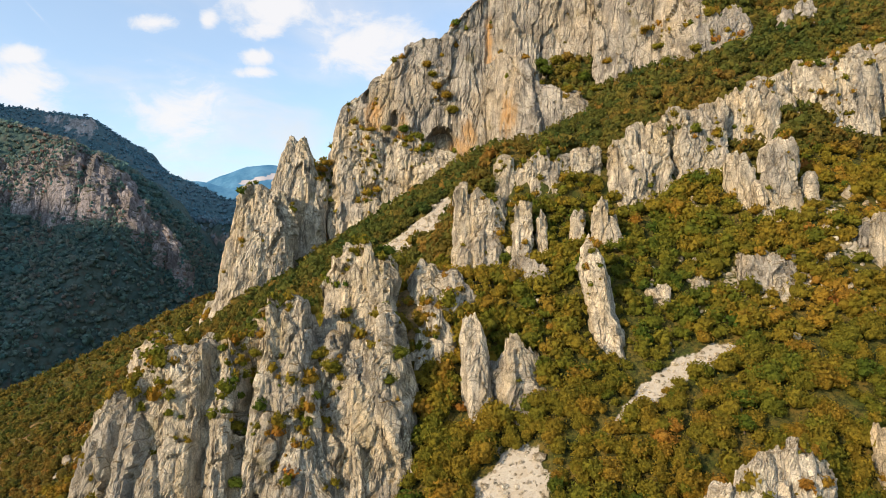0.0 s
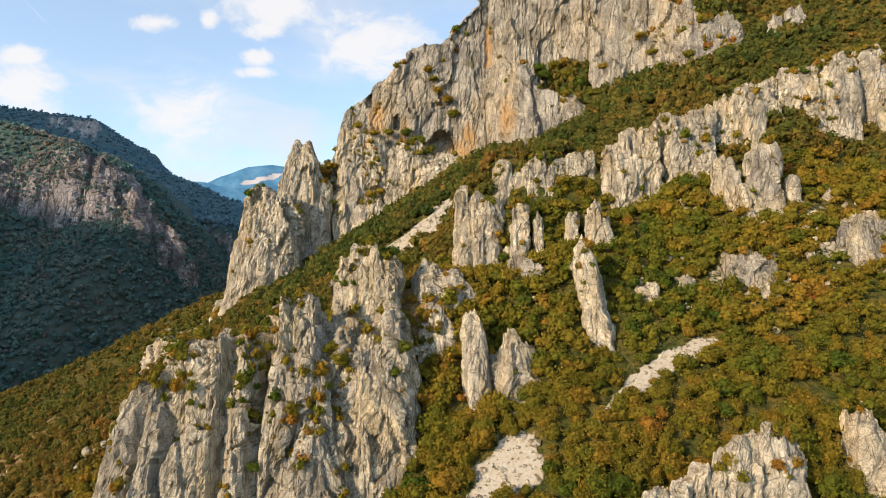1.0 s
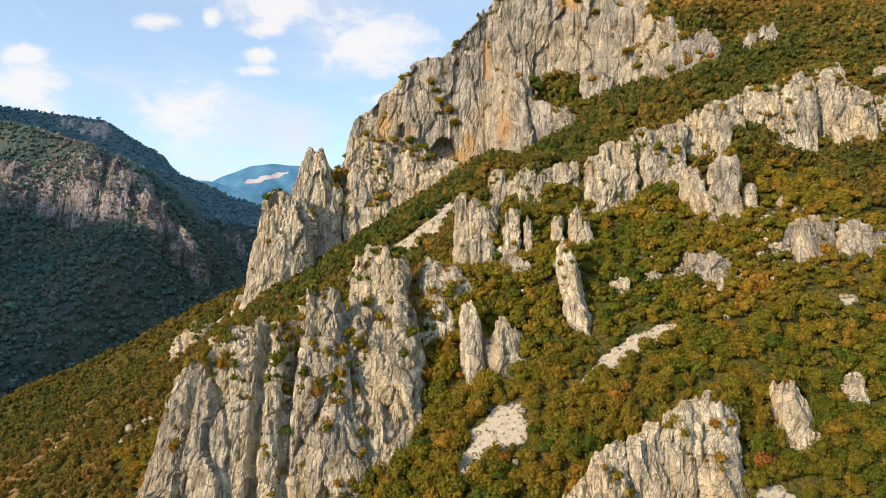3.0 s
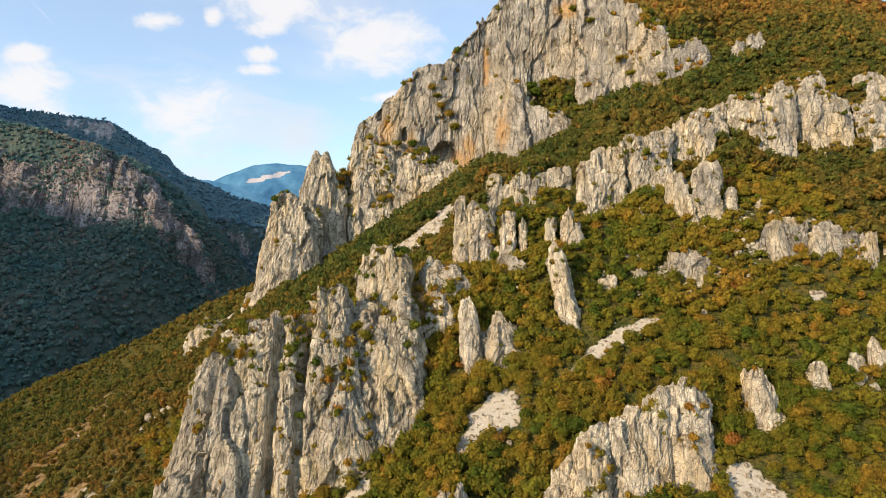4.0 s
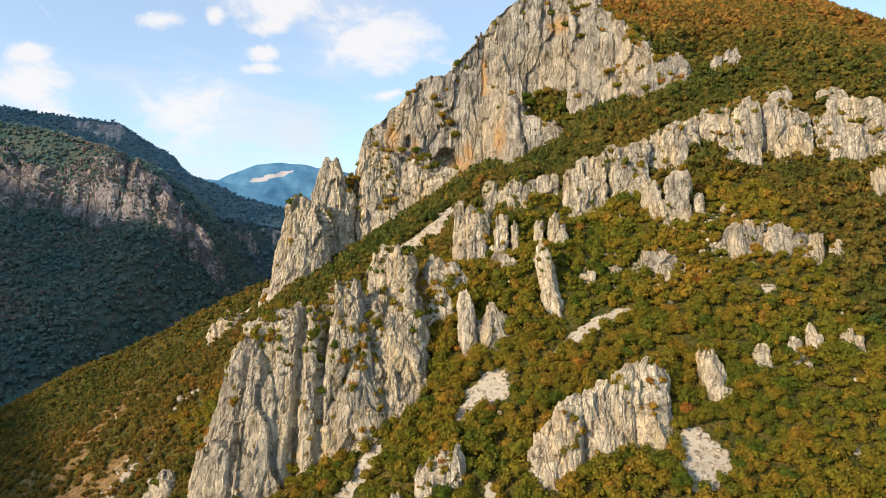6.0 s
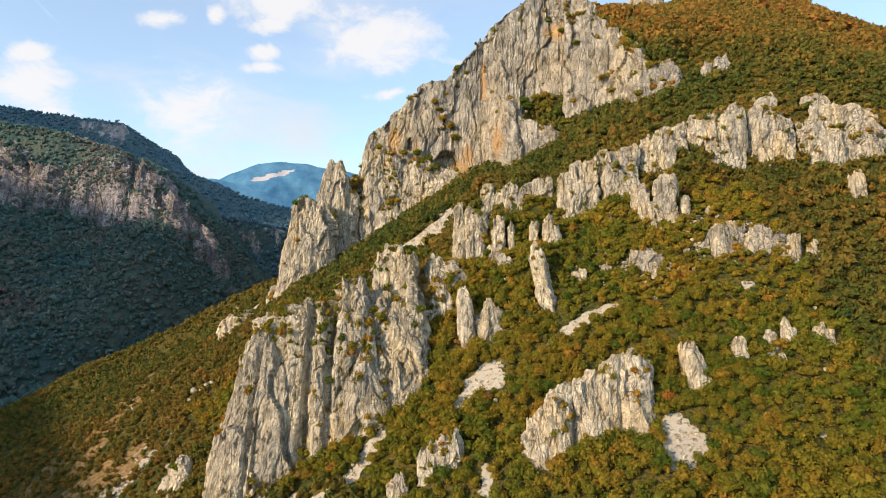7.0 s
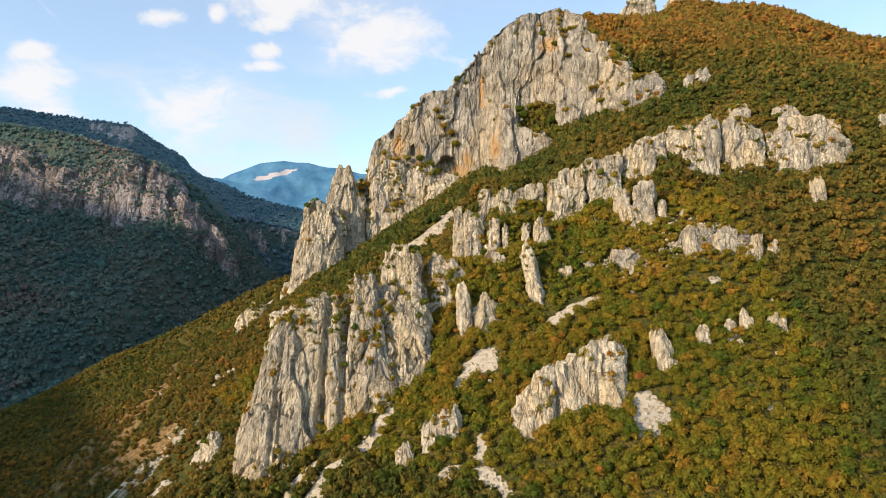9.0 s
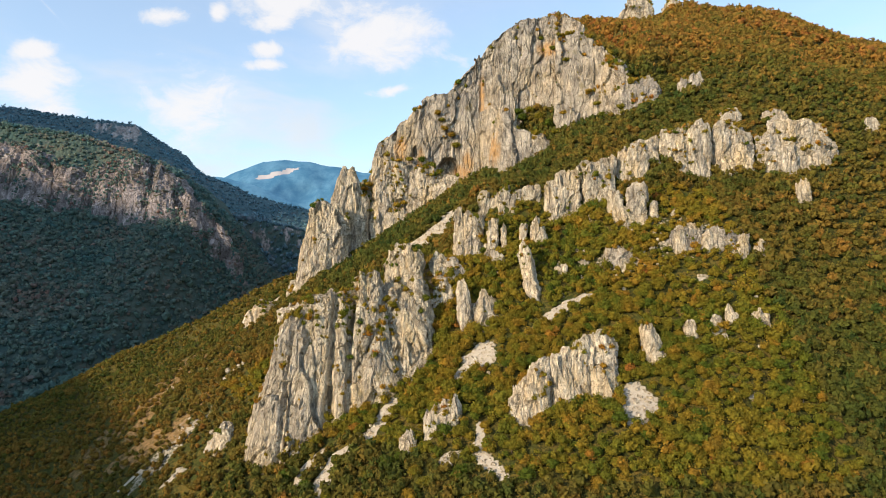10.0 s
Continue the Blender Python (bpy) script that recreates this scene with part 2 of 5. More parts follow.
def rock_material(name, pale, dark, warm, grass=0.5, grain=0.16, turf_green=0.0, size=1.0):
    """Weathered limestone: grey with rain streaks, ochre patches, dark cracks and dry grass on ledges."""
    mat, n = material(name)
    geo = n.add("ShaderNodeNewGeometry")
    pos = n.vec("MULTIPLY", geo.outputs["Position"], (size, size, size))
    tall = n.vec("MULTIPLY", pos, (1, 1, grain))
    warped = n.vec("ADD", pos, n.vec("MULTIPLY", n.add("ShaderNodeTexNoise", {"Vector": pos, "Scale": 0.35, "Detail": 3.0}).outputs[1], (0.9, 0.9, 0.9)))
    big = n.noise(n.vec("MULTIPLY", pos, (1, 1, 0.4)), 0.09, 5.0, 0.6)
    tone = n.noise(n.vec("MULTIPLY", pos, (1, 1, 0.4)), 0.3, 7.0, 0.68)
    streak = n.noise(tall, 0.9, 6.0, 0.68, 0.3)
    fine = n.noise(n.vec("MULTIPLY", pos, (1, 1, 0.55)), 1.7, 7.0, 0.78)
    grit = n.noise(n.vec("MULTIPLY", pos, (1, 1, 0.7)), 5.0, 6.0, 0.82)
    color = n.mix(n.ramp(tone, 0.36, 0.60), dark, pale)
    color = n.mix(n.math("MULTIPLY", n.ramp(big, 0.44, 0.70), 0.7), color, warm)
    color = n.mix(n.math("MULTIPLY", n.ramp(n.noise(n.vec("MULTIPLY", pos, (1, 1, 0.5)), 0.055, 4.0, 0.6, 0.5), 0.50, 0.62), 0.5), color, n.mix(0.45, dark, (0.36, 0.37, 0.38, 1)))
    # rain streaks, and broken blocks each of its own tone
    color = n.mix(n.math("MULTIPLY", n.ramp(streak, 0.54, 0.72), 0.42), color, dark)
    blocks = n.add("ShaderNodeTexVoronoi", {"Vector": n.vec("MULTIPLY", warped, (1, 1, 0.42)), "Scale": 0.8}).outputs["Color"]
    block = n.add("ShaderNodeSeparateColor", {0: blocks}).outputs[0]
    color = n.mix(1.0, color, n.mix(block, (0.82, 0.82, 0.81, 1), (1.16, 1.15, 1.13, 1)), "MULTIPLY")
    # cracks: long upright ones, short ones, and the joints between beds
    def joints(stretch, scale, wide):
        edge = n.add("ShaderNodeTexVoronoi", {"Vector": n.vec("MULTIPLY", warped, stretch), "Scale": scale}, feature="DISTANCE_TO_EDGE").outputs[0]
        return n.ramp(edge, wide, 0.0)

    open_here = n.ramp(n.noise(pos, 0.25, 3.0), 0.40, 0.62)
    lines = n.math("MAXIMUM", n.math("MULTIPLY", joints((1, 1, 0.15), 0.26, 0.06), n.math("MULTIPLY_ADD", open_here, 0.6, 0.4)),
                   n.math("MAXIMUM", n.math("MULTIPLY", joints((1, 1, 0.38), 0.8, 0.07), n.math("MULTIPLY", open_here, 0.8)), n.math("MULTIPLY", joints((0.4, 0.4, 1), 0.3, 0.03), 0.45)))
    color = n.mix(n.math("MULTIPLY", lines, 0.66), color, (0.085, 0.078, 0.065, 1))
    color = n.mix(n.math("MULTIPLY", n.ramp(fine, 0.50, 0.34), 0.60), color, n.mix(0.6, dark, (0.08, 0.075, 0.065, 1)))
    color = n.mix(1.0, color, n.mix(n.ramp(grit, 0.36, 0.64), (0.72, 0.715, 0.70, 1), (1.34, 1.34, 1.33, 1)), "MULTIPLY")
    stain = n.add("ShaderNodeAttribute", attribute_name="stain").outputs["Fac"]
    color = n.mix(n.math("MULTIPLY", stain, n.ramp(streak, 0.3, 0.6, 0.25, 0.8)), color, (0.60, 0.35, 0.13, 1))
    lichen = n.ramp(n.noise(pos, 0.16, 4.0, 0.6), 0.60, 0.72)
    color = n.mix(n.math("MULTIPLY", lichen, 0.5), color, (0.19, 0.165, 0.06, 1))
    lies = n.add("ShaderNodeSeparateXYZ", {0: geo.outputs["Normal"]}).outputs[2]
    ledge = n.math("MULTIPLY", n.ramp(n.math("ADD", lies, n.math("MULTIPLY", n.math("SUBTRACT", fine, 0.5), 0.9)), 0.45, 0.75), n.ramp(n.noise(pos, 0.22, 3.0), 0.40, 0.58))
    turf = n.mix(n.noise(pos, 0.8), (0.13, 0.11, 0.035, 1), (0.24, 0.15, 0.06, 1))
    turf = n.mix(turf_green, turf, (0.040, 0.058, 0.028, 1))
    color = n.mix(n.math("MULTIPLY", ledge, grass), color, turf)
    relief = n.math("ADD", n.math("MULTIPLY_ADD", streak, 0.25, n.math("MULTIPLY", grit, 0.55)), n.math("MULTIPLY_ADD", fine, 0.7, n.math("MULTIPLY_ADD", block, 0.8, n.math("MULTIPLY", lines, -0.7))))
    finish(n, color, 0.9, relief, 1.0, 0.8 / size, spec=0.15)
    return mat


LIMESTONE = rock_material("limestone", (0.70, 0.635, 0.51, 1), (0.33, 0.30, 0.245, 1), (0.62, 0.49, 0.29, 1), 0.8)
GREY_STONE = rock_material("grey_limestone", (0.57, 0.53, 0.455, 1), (0.255, 0.243, 0.22, 1), (0.54, 0.44, 0.29, 1), 0.8, 0.30, size=0.62)
# far cliffs: limestone dimmed and cooled in colour to stand for shade and haze
SHADE_STONE = rock_material("shade_cooled_limestone", (0.47, 0.445, 0.47, 1), (0.215, 0.205, 0.222, 1), (0.34, 0.29, 0.29, 1), 0.95, 0.2, 0.8, 0.22)
PALE_STONE = rock_material("pale_limestone", (0.79, 0.72, 0.585, 1), (0.45, 0.405, 0.325, 1), (0.58, 0.45, 0.27, 1), 0.6)


def ground_material():
    mat, n = material("hillside_soil")
    geo = n.add("ShaderNodeNewGeometry")
    pos = geo.outputs["Position"]
    bare = n.add("ShaderNodeAttribute", attribute_name="bare").outputs["Fac"]
    soil = n.mix(n.ramp(n.noise(pos, 0.13, 7.0, 0.75), 0.35, 0.65), (0.045, 0.062, 0.014, 1), (0.150, 0.105, 0.026, 1))
    soil = n.mix(n.ramp(n.noise(pos, 0.9, 6.0, 0.8), 0.54, 0.42), soil, (0.026, 0.032, 0.010, 1))
    soil = n.mix(n.math("MULTIPLY", n.ramp(n.noise(pos, 0.7, 6.0, 0.7), 0.62, 0.74), 0.4), soil, (0.20, 0.165, 0.10, 1))
    stones = n.add("ShaderNodeTexVoronoi", {"Vector": pos, "Scale": 1.6}).outputs
    gravel = n.mix(n.noise(pos, 2.2, 5.0, 0.7), (0.29, 0.265, 0.215, 1), (0.55, 0.51, 0.43, 1))
    gravel = n.mix(n.math("MULTIPLY", n.ramp(n.noise(pos, 0.35, 4.0), 0.5, 0.66), 0.4), gravel, (0.33, 0.27, 0.18, 1))
    color = n.mix(n.ramp(n.math("ADD", bare, n.math("MULTIPLY", n.math("SUBTRACT", n.noise(pos, 0.9, 5.0), 0.5), 0.9)), 0.35, 0.6), soil, gravel)
    dry = n.add("ShaderNodeAttribute", attribute_name="dry").outputs["Fac"]
    straw = n.mix(n.ramp(n.noise(pos, 0.6, 7.0, 0.78), 0.38, 0.62), (0.10, 0.075, 0.026, 1), (0.30, 0.19, 0.09, 1))
    straw = n.mix(n.ramp(n.noise(pos, 1.8, 5.0, 0.75), 0.60, 0.70), straw, (0.42, 0.37, 0.30, 1))
    color = n.mix(n.ramp(n.math("ADD", dry, n.math("MULTIPLY", n.math("SUBTRACT", n.noise(pos, 0.3, 5.0), 0.5), 0.9)), 0.3, 0.55), color, straw)
    finish(n, color, 0.95, n.math("ADD", n.noise(pos, 1.4, 6.0, 0.7), n.math("MULTIPLY", stones[0], 0.25)), 0.8, 0.5, spec=0.1)
    return mat


def leaf_material(name, stops, mottle=1.0):
    """Foliage of mixed autumn scrub: each crown has its own tint, each spray of leaves varies a little."""
    mat, n = material(name)
    geo = n.add("ShaderNodeNewGeometry")
    tint = n.add("ShaderNodeAttribute", attribute_name="tint").outputs["Fac"]
    ramp = n.add("ShaderNodeValToRGB", {0: tint})
    while len(ramp.color_ramp.elements) < len(stops):
        ramp.color_ramp.elements.new(0.5)
    for e, (at, c) in zip(ramp.color_ramp.elements, stops):
        e.position, e.color = at, (*c, 1)
    spray = geo.outputs["Random Per Island"]
    color = n.mix(1.0, ramp.outputs[0], n.add("ShaderNodeCombineColor", {0: n.math("MULTIPLY_ADD", spray, 0.7 * mottle, 1.05 - 0.35 * mottle), 1: n.math("MULTIPLY_ADD", spray, 0.65 * mottle, 1.045 - 0.325 * mottle), 2: n.math("MULTIPLY_ADD", spray, 0.5 * mottle, 1.05 - 0.25 * mottle)}).outputs[0], "MULTIPLY")
    leaf_gaps = n.noise(geo.outputs["Position"], 3.2, 5.0, 0.75)
    # shade in gaps between leaves painted as dark speckle; raised leaves lighter
    color = n.mix(n.ramp(leaf_gaps, 0.50, 0.38), color, n.mix(0.35, color, (0.012, 0.016, 0.006, 1)))
    color = n.mix(n.math("MULTIPLY", n.ramp(leaf_gaps, 0.55, 0.7), 0.5), color, n.mix(1.0, color, (1.6, 1.5, 1.2, 1), "MULTIPLY"))
    b = n.add("ShaderNodeBsdfPrincipled", {"Base Color": color, "Roughness": 0.8, "Specular IOR Level": 0.06})
    n.put(b.inputs["Normal"], n.add("ShaderNodeBump", {"Height": leaf_gaps, "Strength": 1.0, "Distance": 0.5}).outputs[0])
    thin = n.add("ShaderNodeBsdfTranslucent", {0: color})
    both = n.add("ShaderNodeMixShader", {0: 0.38, 1: b.outputs[0], 2: thin.outputs[0]})
    n.add("ShaderNodeOutputMaterial", {0: both.outputs[0]})
    return mat


def bark_material():
    mat, n = material("bark")
    pos = n.add("ShaderNodeNewGeometry").outputs["Position"]
    finish(n, n.mix(n.noise(n.vec("MULTIPLY", pos, (6, 6, 1)), 1.0), (0.06, 0.045, 0.03, 1), (0.17, 0.14, 0.11, 1)), 0.9)
    return mat


GROUND = ground_material()
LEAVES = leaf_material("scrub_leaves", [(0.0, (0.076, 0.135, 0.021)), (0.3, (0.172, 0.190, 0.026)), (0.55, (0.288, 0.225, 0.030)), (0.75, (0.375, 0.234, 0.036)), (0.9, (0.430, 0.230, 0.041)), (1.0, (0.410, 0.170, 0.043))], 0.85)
# aerial haze put into the next two leaf colours: lighter and bluer with distance
HAZED_FAR_LEAVES = leaf_material("hazed_far_leaves", [(0.0, (0.125, 0.275, 0.350)), (0.3, (0.160, 0.300, 0.360)), (0.55, (0.200, 0.295, 0.345)), (0.75, (0.240, 0.270, 0.325)), (0.9, (0.265, 0.245, 0.305)), (1.0, (0.275, 0.230, 0.285))], 0.45)
HAZED_LEAVES = leaf_material("hazed_mountain_leaves", [(0.0, (0.088, 0.210, 0.215)), (0.3, (0.138, 0.245, 0.220)), (0.55, (0.195, 0.248, 0.212)), (0.75, (0.262, 0.232, 0.202)), (0.9, (0.325, 0.215, 0.190)), (1.0, (0.350, 0.192, 0.176))], 0.65)
# scrub leaves darkened for crown shade that simpler crowns lack, blue raised for haze
DIMMED_LEAVES = leaf_material("dimmed_leaves", [(0.0, (0.058, 0.102, 0.026)), (0.3, (0.126, 0.140, 0.031)), (0.55, (0.212, 0.165, 0.036)), (0.75, (0.300, 0.186, 0.042)), (0.9, (0.370, 0.196, 0.046)), (1.0, (0.360, 0.150, 0.046))], 0.85)
BARK = bark_material()


# ---- ground ----
def ground_sheet():
    def axis(lo, fine_lo, fine_hi, hi, step):
        mid = list(np.arange(fine_lo, fine_hi + 0.01, step))
        a, s = fine_lo, step
        while a > lo:
            s *= 1.13
            a -= s
            mid.insert(0, a)
        a, s = fine_hi, step
        while a < hi:
            s *= 1.13
            a += s
            mid.append(a)
        return np.array(mid)

    xs, ys = axis(-4500, -210, 260, 4500, 1.6), axis(-3000, 40, 330, 4800, 1.6)
    X, Y = (a.ravel() for a in np.meshgrid(xs, ys, indexing="ij"))
    me = mesh_from("ground", np.stack([X, Y, hillside(X, Y)], 1), grid_faces(len(xs), len(ys)), GROUND)
    paint(me, "bare", bareness(X, Y))
    paint(me, "dry", bareness(X, Y, DRY))
    return tagged(new("ground", me), "steep hillside of dry soil, turf and pale scree", "ground", kind="structure")


ground_sheet()

# ---- crags ----
ROCK_CELLS = set()
LEDGES = []
FAR_LEDGES = []


def crag_mesh(name, line, thick, seed, mat, rake=0.0, res=0.7, block=3.2, rough=1.0, back=0.5, holes=(), stains=(), grooves=(), flute=0.2, lush=0.0, bottom=None, bulk=1.0, lean=0.0):
    """A wall or fin of limestone along a line of (x, y, top): fluted faces, broken crest, its foot buried in the slope.
    thick: metres through; back: the share of it behind the line; rake: metres by which the foot stands out before the crest; lean: metres by which it stands out to the right."""
    line = np.array(line, float)
    seg = np.r_[0, np.cumsum(np.hypot(np.diff(line[:, 0]), np.diff(line[:, 1])))]
    nu = max(int(seg[-1] / res) + 1, 6)
    s = np.linspace(0, seg[-1], nu)
    cx, cy, top = (np.interp(s, seg, line[:, k]) for k in range(3))
    foot = np.minimum.reduce([hillside(cx, cy - rake - thick * (1 - back) * k) for k in (-1.0, 0.0, 0.7, 1.4)]) - 2.5
    if bottom is not None:
        foot = np.interp(s, np.linspace(0, seg[-1], len(bottom)), bottom)
    tall = np.maximum(top - foot, 2.0)
    along = np.stack([np.gradient(cx), np.gradient(cy)], 1)
    for _ in range(3):
        along[1:-1] = (along[:-2] + 2 * along[1:-1] + along[2:]) / 4
    along /= np.linalg.norm(along, axis=1, keepdims=True)
    out = np.stack([along[:, 1], -along[:, 0]], 1)
    nv = max(int(2.0 * tall.max() / res), 14)
    a = np.linspace(0, math.pi, nv)
    side = np.sign(np.cos(a)) * np.abs(np.cos(a)) ** 0.55
    rise = np.abs(np.sin(a)) ** 0.75
    ends = np.clip(1 - np.abs(2 * s / seg[-1] - 1) ** 6, 0.16, 1) ** 0.5
    ends[[0, -1]] = 0.0
    U, V = np.meshgrid(np.arange(nu), np.arange(nv), indexing="ij")
    H, S = rise[V], side[V]
    flare = 1 + 0.35 * (1 - H) ** 1.5
    depth = np.where(S > 0, thick * (1 - back), thick * back) * S * flare * ends[U]
    shift = rake * (1 - H)
    px = cx[U] + out[U, 0] * depth - 0.25 * shift * np.sign(cx[U] + 1e-6) * np.minimum(np.abs(cx[U]) / 60, 1) + lean * (1 - H)
    py = cy[U] + out[U, 1] * depth - shift
    pz = foot[U] + tall[U] * H
    P = np.stack([px, py, pz], -1)
    du, dv = np.gradient(P, axis=0), np.gradient(P, axis=1)
    N = np.cross(du, dv).reshape(-1, 3)
    N /= np.linalg.norm(N, axis=1, keepdims=True) + 1e-9
    P, H, S = P.reshape(-1, 3), H.ravel(), S.ravel()
    if (N[:, 1] * -S).mean() < 0:
        N = -N
    q = P * (1, 1, flute)
    warp = np.stack([fbm(P / 9, 2, seed + 40), fbm(P / 9, 2, seed + 50), fbm(P / 9, 2, seed + 60)], 1)
    gap0, tag0, tilt0 = cells((P * (1, 1, 0.35) + 2.5 * warp) / (block * 2.4), seed + 21)
    gap, tag, tilt = cells((q + 0.8 * warp) / block, seed)
    gap2, tag2, tilt2 = cells((P * (1, 1, 0.28) + 0.8 * warp) / (block * 0.42), seed + 9)
    amp = 0.33 * block * rough
    push = amp * 1.5 * bulk * ((tag0 - 0.5) * 0.9 + 0.9 * tilt0 - 0.30 * np.exp(-gap0 / 0.04))
    push += amp * (0.85 * (tag - 0.5) + 0.6 * tilt - 0.30 * np.exp(-gap / 0.045))
    push += 0.34 * amp * (0.8 * (tag2 - 0.5) + 0.7 * tilt2 - 0.25 * np.exp(-gap2 / 0.07))
    push += 0.35 * amp * fbm(q / (block * 2.2), 3, seed + 3) + 0.26 * amp * fbm(P * (1, 1, 0.8) / 1.1, 3, seed + 7)
    # long upright cracks, and the breaks between beds
    push -= 0.55 * amp * np.exp(-np.abs(fbm((P + 0.6 * warp) * (1, 1, 0.10) / (block * 0.75), 3, seed + 13)) / 0.045)
    push -= 0.22 * amp * np.exp(-np.abs(fbm((P + warp) * (0.3, 0.3, 1) / (block * 0.9), 2, seed + 17)) / 0.05)
    tall_here = tall[U].ravel()
    P = P + N * (push * np.minimum(1, 0.3 + thick / 10.0))[:, None]
    P[:, 2] += smooth(H, 0.6, 1.0) * ((tag - 0.6) * np.minimum(0.14 * tall_here, 2.6) + (tag2 - 0.5) * np.minimum(0.06 * tall_here, 0.8))
    for gx, wide, deep, slant in grooves:
        off = P[:, 0] - gx - slant * (H - 0.5) * tall_here + 0.5 * wide * fbm(P / 4, 2, seed + 31)
        P -= N * (deep * np.exp(-(off / wide) ** 2) * (S > -0.5))[:, None]
    for hx, hz, rx, rz, deep in holes:
        wob = 0.10 * fbm(P / 2.0, 2, seed + 77)
        dx, dz = (P[:, 0] - hx) / rx, (P[:, 2] - hz) / rz
        arch = np.where(dz > 0, dx * dx + dz * dz, np.maximum(dx * dx, dz * dz * 1.4))
        inside = smooth(-np.sqrt(arch) + wob, -1.08, -0.90) * (S > 0.2)
        P[:, 1] += inside * deep
    me = mesh_from(name, P, grid_faces(nu, nv), mat, False)
    stain = np.zeros(len(P))
    for sx, sz, rx, rz in stains:
        d = np.hypot((P[:, 0] - sx) / rx, (P[:, 2] - sz) / rz) + 0.5 * fbm(P * (0.5, 0.5, 0.15), 3, seed + 5)
        stain = np.maximum(stain, smooth(-d, -1.1, -0.4))
    paint(me, "stain", stain)
    over = P[:, 2] > hillside(P[:, 0], P[:, 1]) + 1.2
    for gx, gy in np.unique(np.floor(P[over, :2] / 1.0).astype(int), axis=0):
        ROCK_CELLS.add((gx, gy))
    # ledges for plants
    up = np.cross(np.gradient(P.reshape(nu, nv, 3), axis=0), np.gradient(P.reshape(nu, nv, 3), axis=1)).reshape(-1, 3)
    up /= np.linalg.norm(up, axis=1, keepdims=True) + 1e-9
    flat = np.abs(up[:, 2]) > 0.4
    wet = fbm(P / 8, 2, 91) + 0.5 * np.exp(-gap0 / 0.05) + lush
    good = ((flat & (wet > 0.30)) | (wet > 0.72)) & (S > -0.3) & (H > 0.15)
    chance = np.random.default_rng(seed).uniform(size=len(P))
    if lush < -5:
        FAR_LEDGES.extend(P[(fbm(P / (38, 38, 30), 3, seed + 71) > 0.04 - 0.25 * H) & (chance < 0.26) & (S > 0)].tolist())
    LEDGES.extend(P[good & (chance < 0.40 * res * res * (0.5 if P[:, 1].mean() > 240 else 1.0))].tolist())
    return me


def crag(label, pieces, group="", mat=None, name="rock_outcrop", category="rock", **common):
    """One outcrop, in one piece or in several pillars."""
    mat = mat or LIMESTONE
    if len(pieces) == 1:
        opts = {**common, **(pieces[0][1] if len(pieces[0]) > 1 else {})}
        return tagged(new(name, crag_mesh(name, pieces[0][0], mat=mat, **opts)), label, category, group)
    x, y, _ = pieces[0][0][0]
    root = tagged(new(name), label, category, group)
    root.location = (x, y, height(x, y))
    for k, piece in enumerate(pieces):
        opts = {**common, **(piece[1] if len(piece) > 1 else {})}
        opts["seed"] = opts["seed"] + 13 * k
        ob = part("pillar", crag_mesh("pillar", piece[0], mat=mat, **opts), root)
        ob.matrix_parent_inverse = Matrix.Translation(root.location).inverted()
    return root


# the great cliff with its cave
crag("high grey limestone cliff with ochre streaks and an arched cave", [
    ([(-58, 290, 38), (-50, 290, 71), (-31, 292, 87), (-14, 293, 104), (0, 294, 108), (10, 296, 121), (22, 298, 132)],
     dict(grooves=[(3, 1.6, 1.6, -0.12), (-27, 1.2, 1.2, 0.15)], holes=[(-1.0, 52.5, 6.6, 6.8, 9), (-24, 64, 1.6, 4.2, 5), (-38, 76, 1.6, 4.5, 3)], stains=[(-34, 67, 5, 10), (13, 56, 5, 9), (9, 49, 7, 7), (-20, 60, 3, 6)])),
    ([(17, 297, 130), (26, 297, 138), (37, 295, 149), (50, 297, 156), (65, 297, 161), (80, 293, 158), (92, 284, 148)], dict(stains=[(27, 82, 5, 15), (23, 104, 2.5, 16), (70, 135, 9, 8)], holes=[(66, 139, 9, 7, 1.4)], grooves=[(22, 1.0, 1.6, 0.02), (58, 1.4, 2.2, 0.1), (76, 1.8, 3.5, 0.05)])),
    ([(72, 280, 140), (84, 275, 141), (97, 271, 134), (104, 264, 122), (111, 258, 112), (119, 255, 100), (130, 254, 93)], dict(lush=0.12, block=4.5, bulk=1.6)),
    ([(20, 297, 92), (29, 284, 95), (35, 273, 90), (42, 269, 79), (51, 268, 75), (60, 267, 71), (67, 267, 66), (71, 268, 60)], dict(stains=[(30, 62, 4, 12)], thick=13, rake=4, lush=-0.1)),
], name="cliff", category="cliff", mat=GREY_STONE, thick=15, back=0.8, rake=6, seed=11, res=0.85, block=7.5, rough=0.6, flute=0.36, lush=-0.3, bulk=1.45)
crag("stepped limestone tower carrying a grassy terrace below the cave", [([(-53.9, 284, 45.9), (-50.5, 284, 58.6), (-47.2, 284, 60.9), (-42.1, 284, 59.2), (-33.8, 284, 56.5), (-28.8, 284, 54.5)],), ([(-31.1, 284, 55.1), (-23.1, 284, 54.4), (-15.4, 284, 55), (-5.5, 284, 51.3), (2.9, 284, 46.3), (12.8, 284, 38.2)], dict(thick=12))], thick=14, back=0.6, rake=7, seed=21, res=0.75, block=5.5, flute=0.35, lush=0.22, name="rock_tower", category="rock")
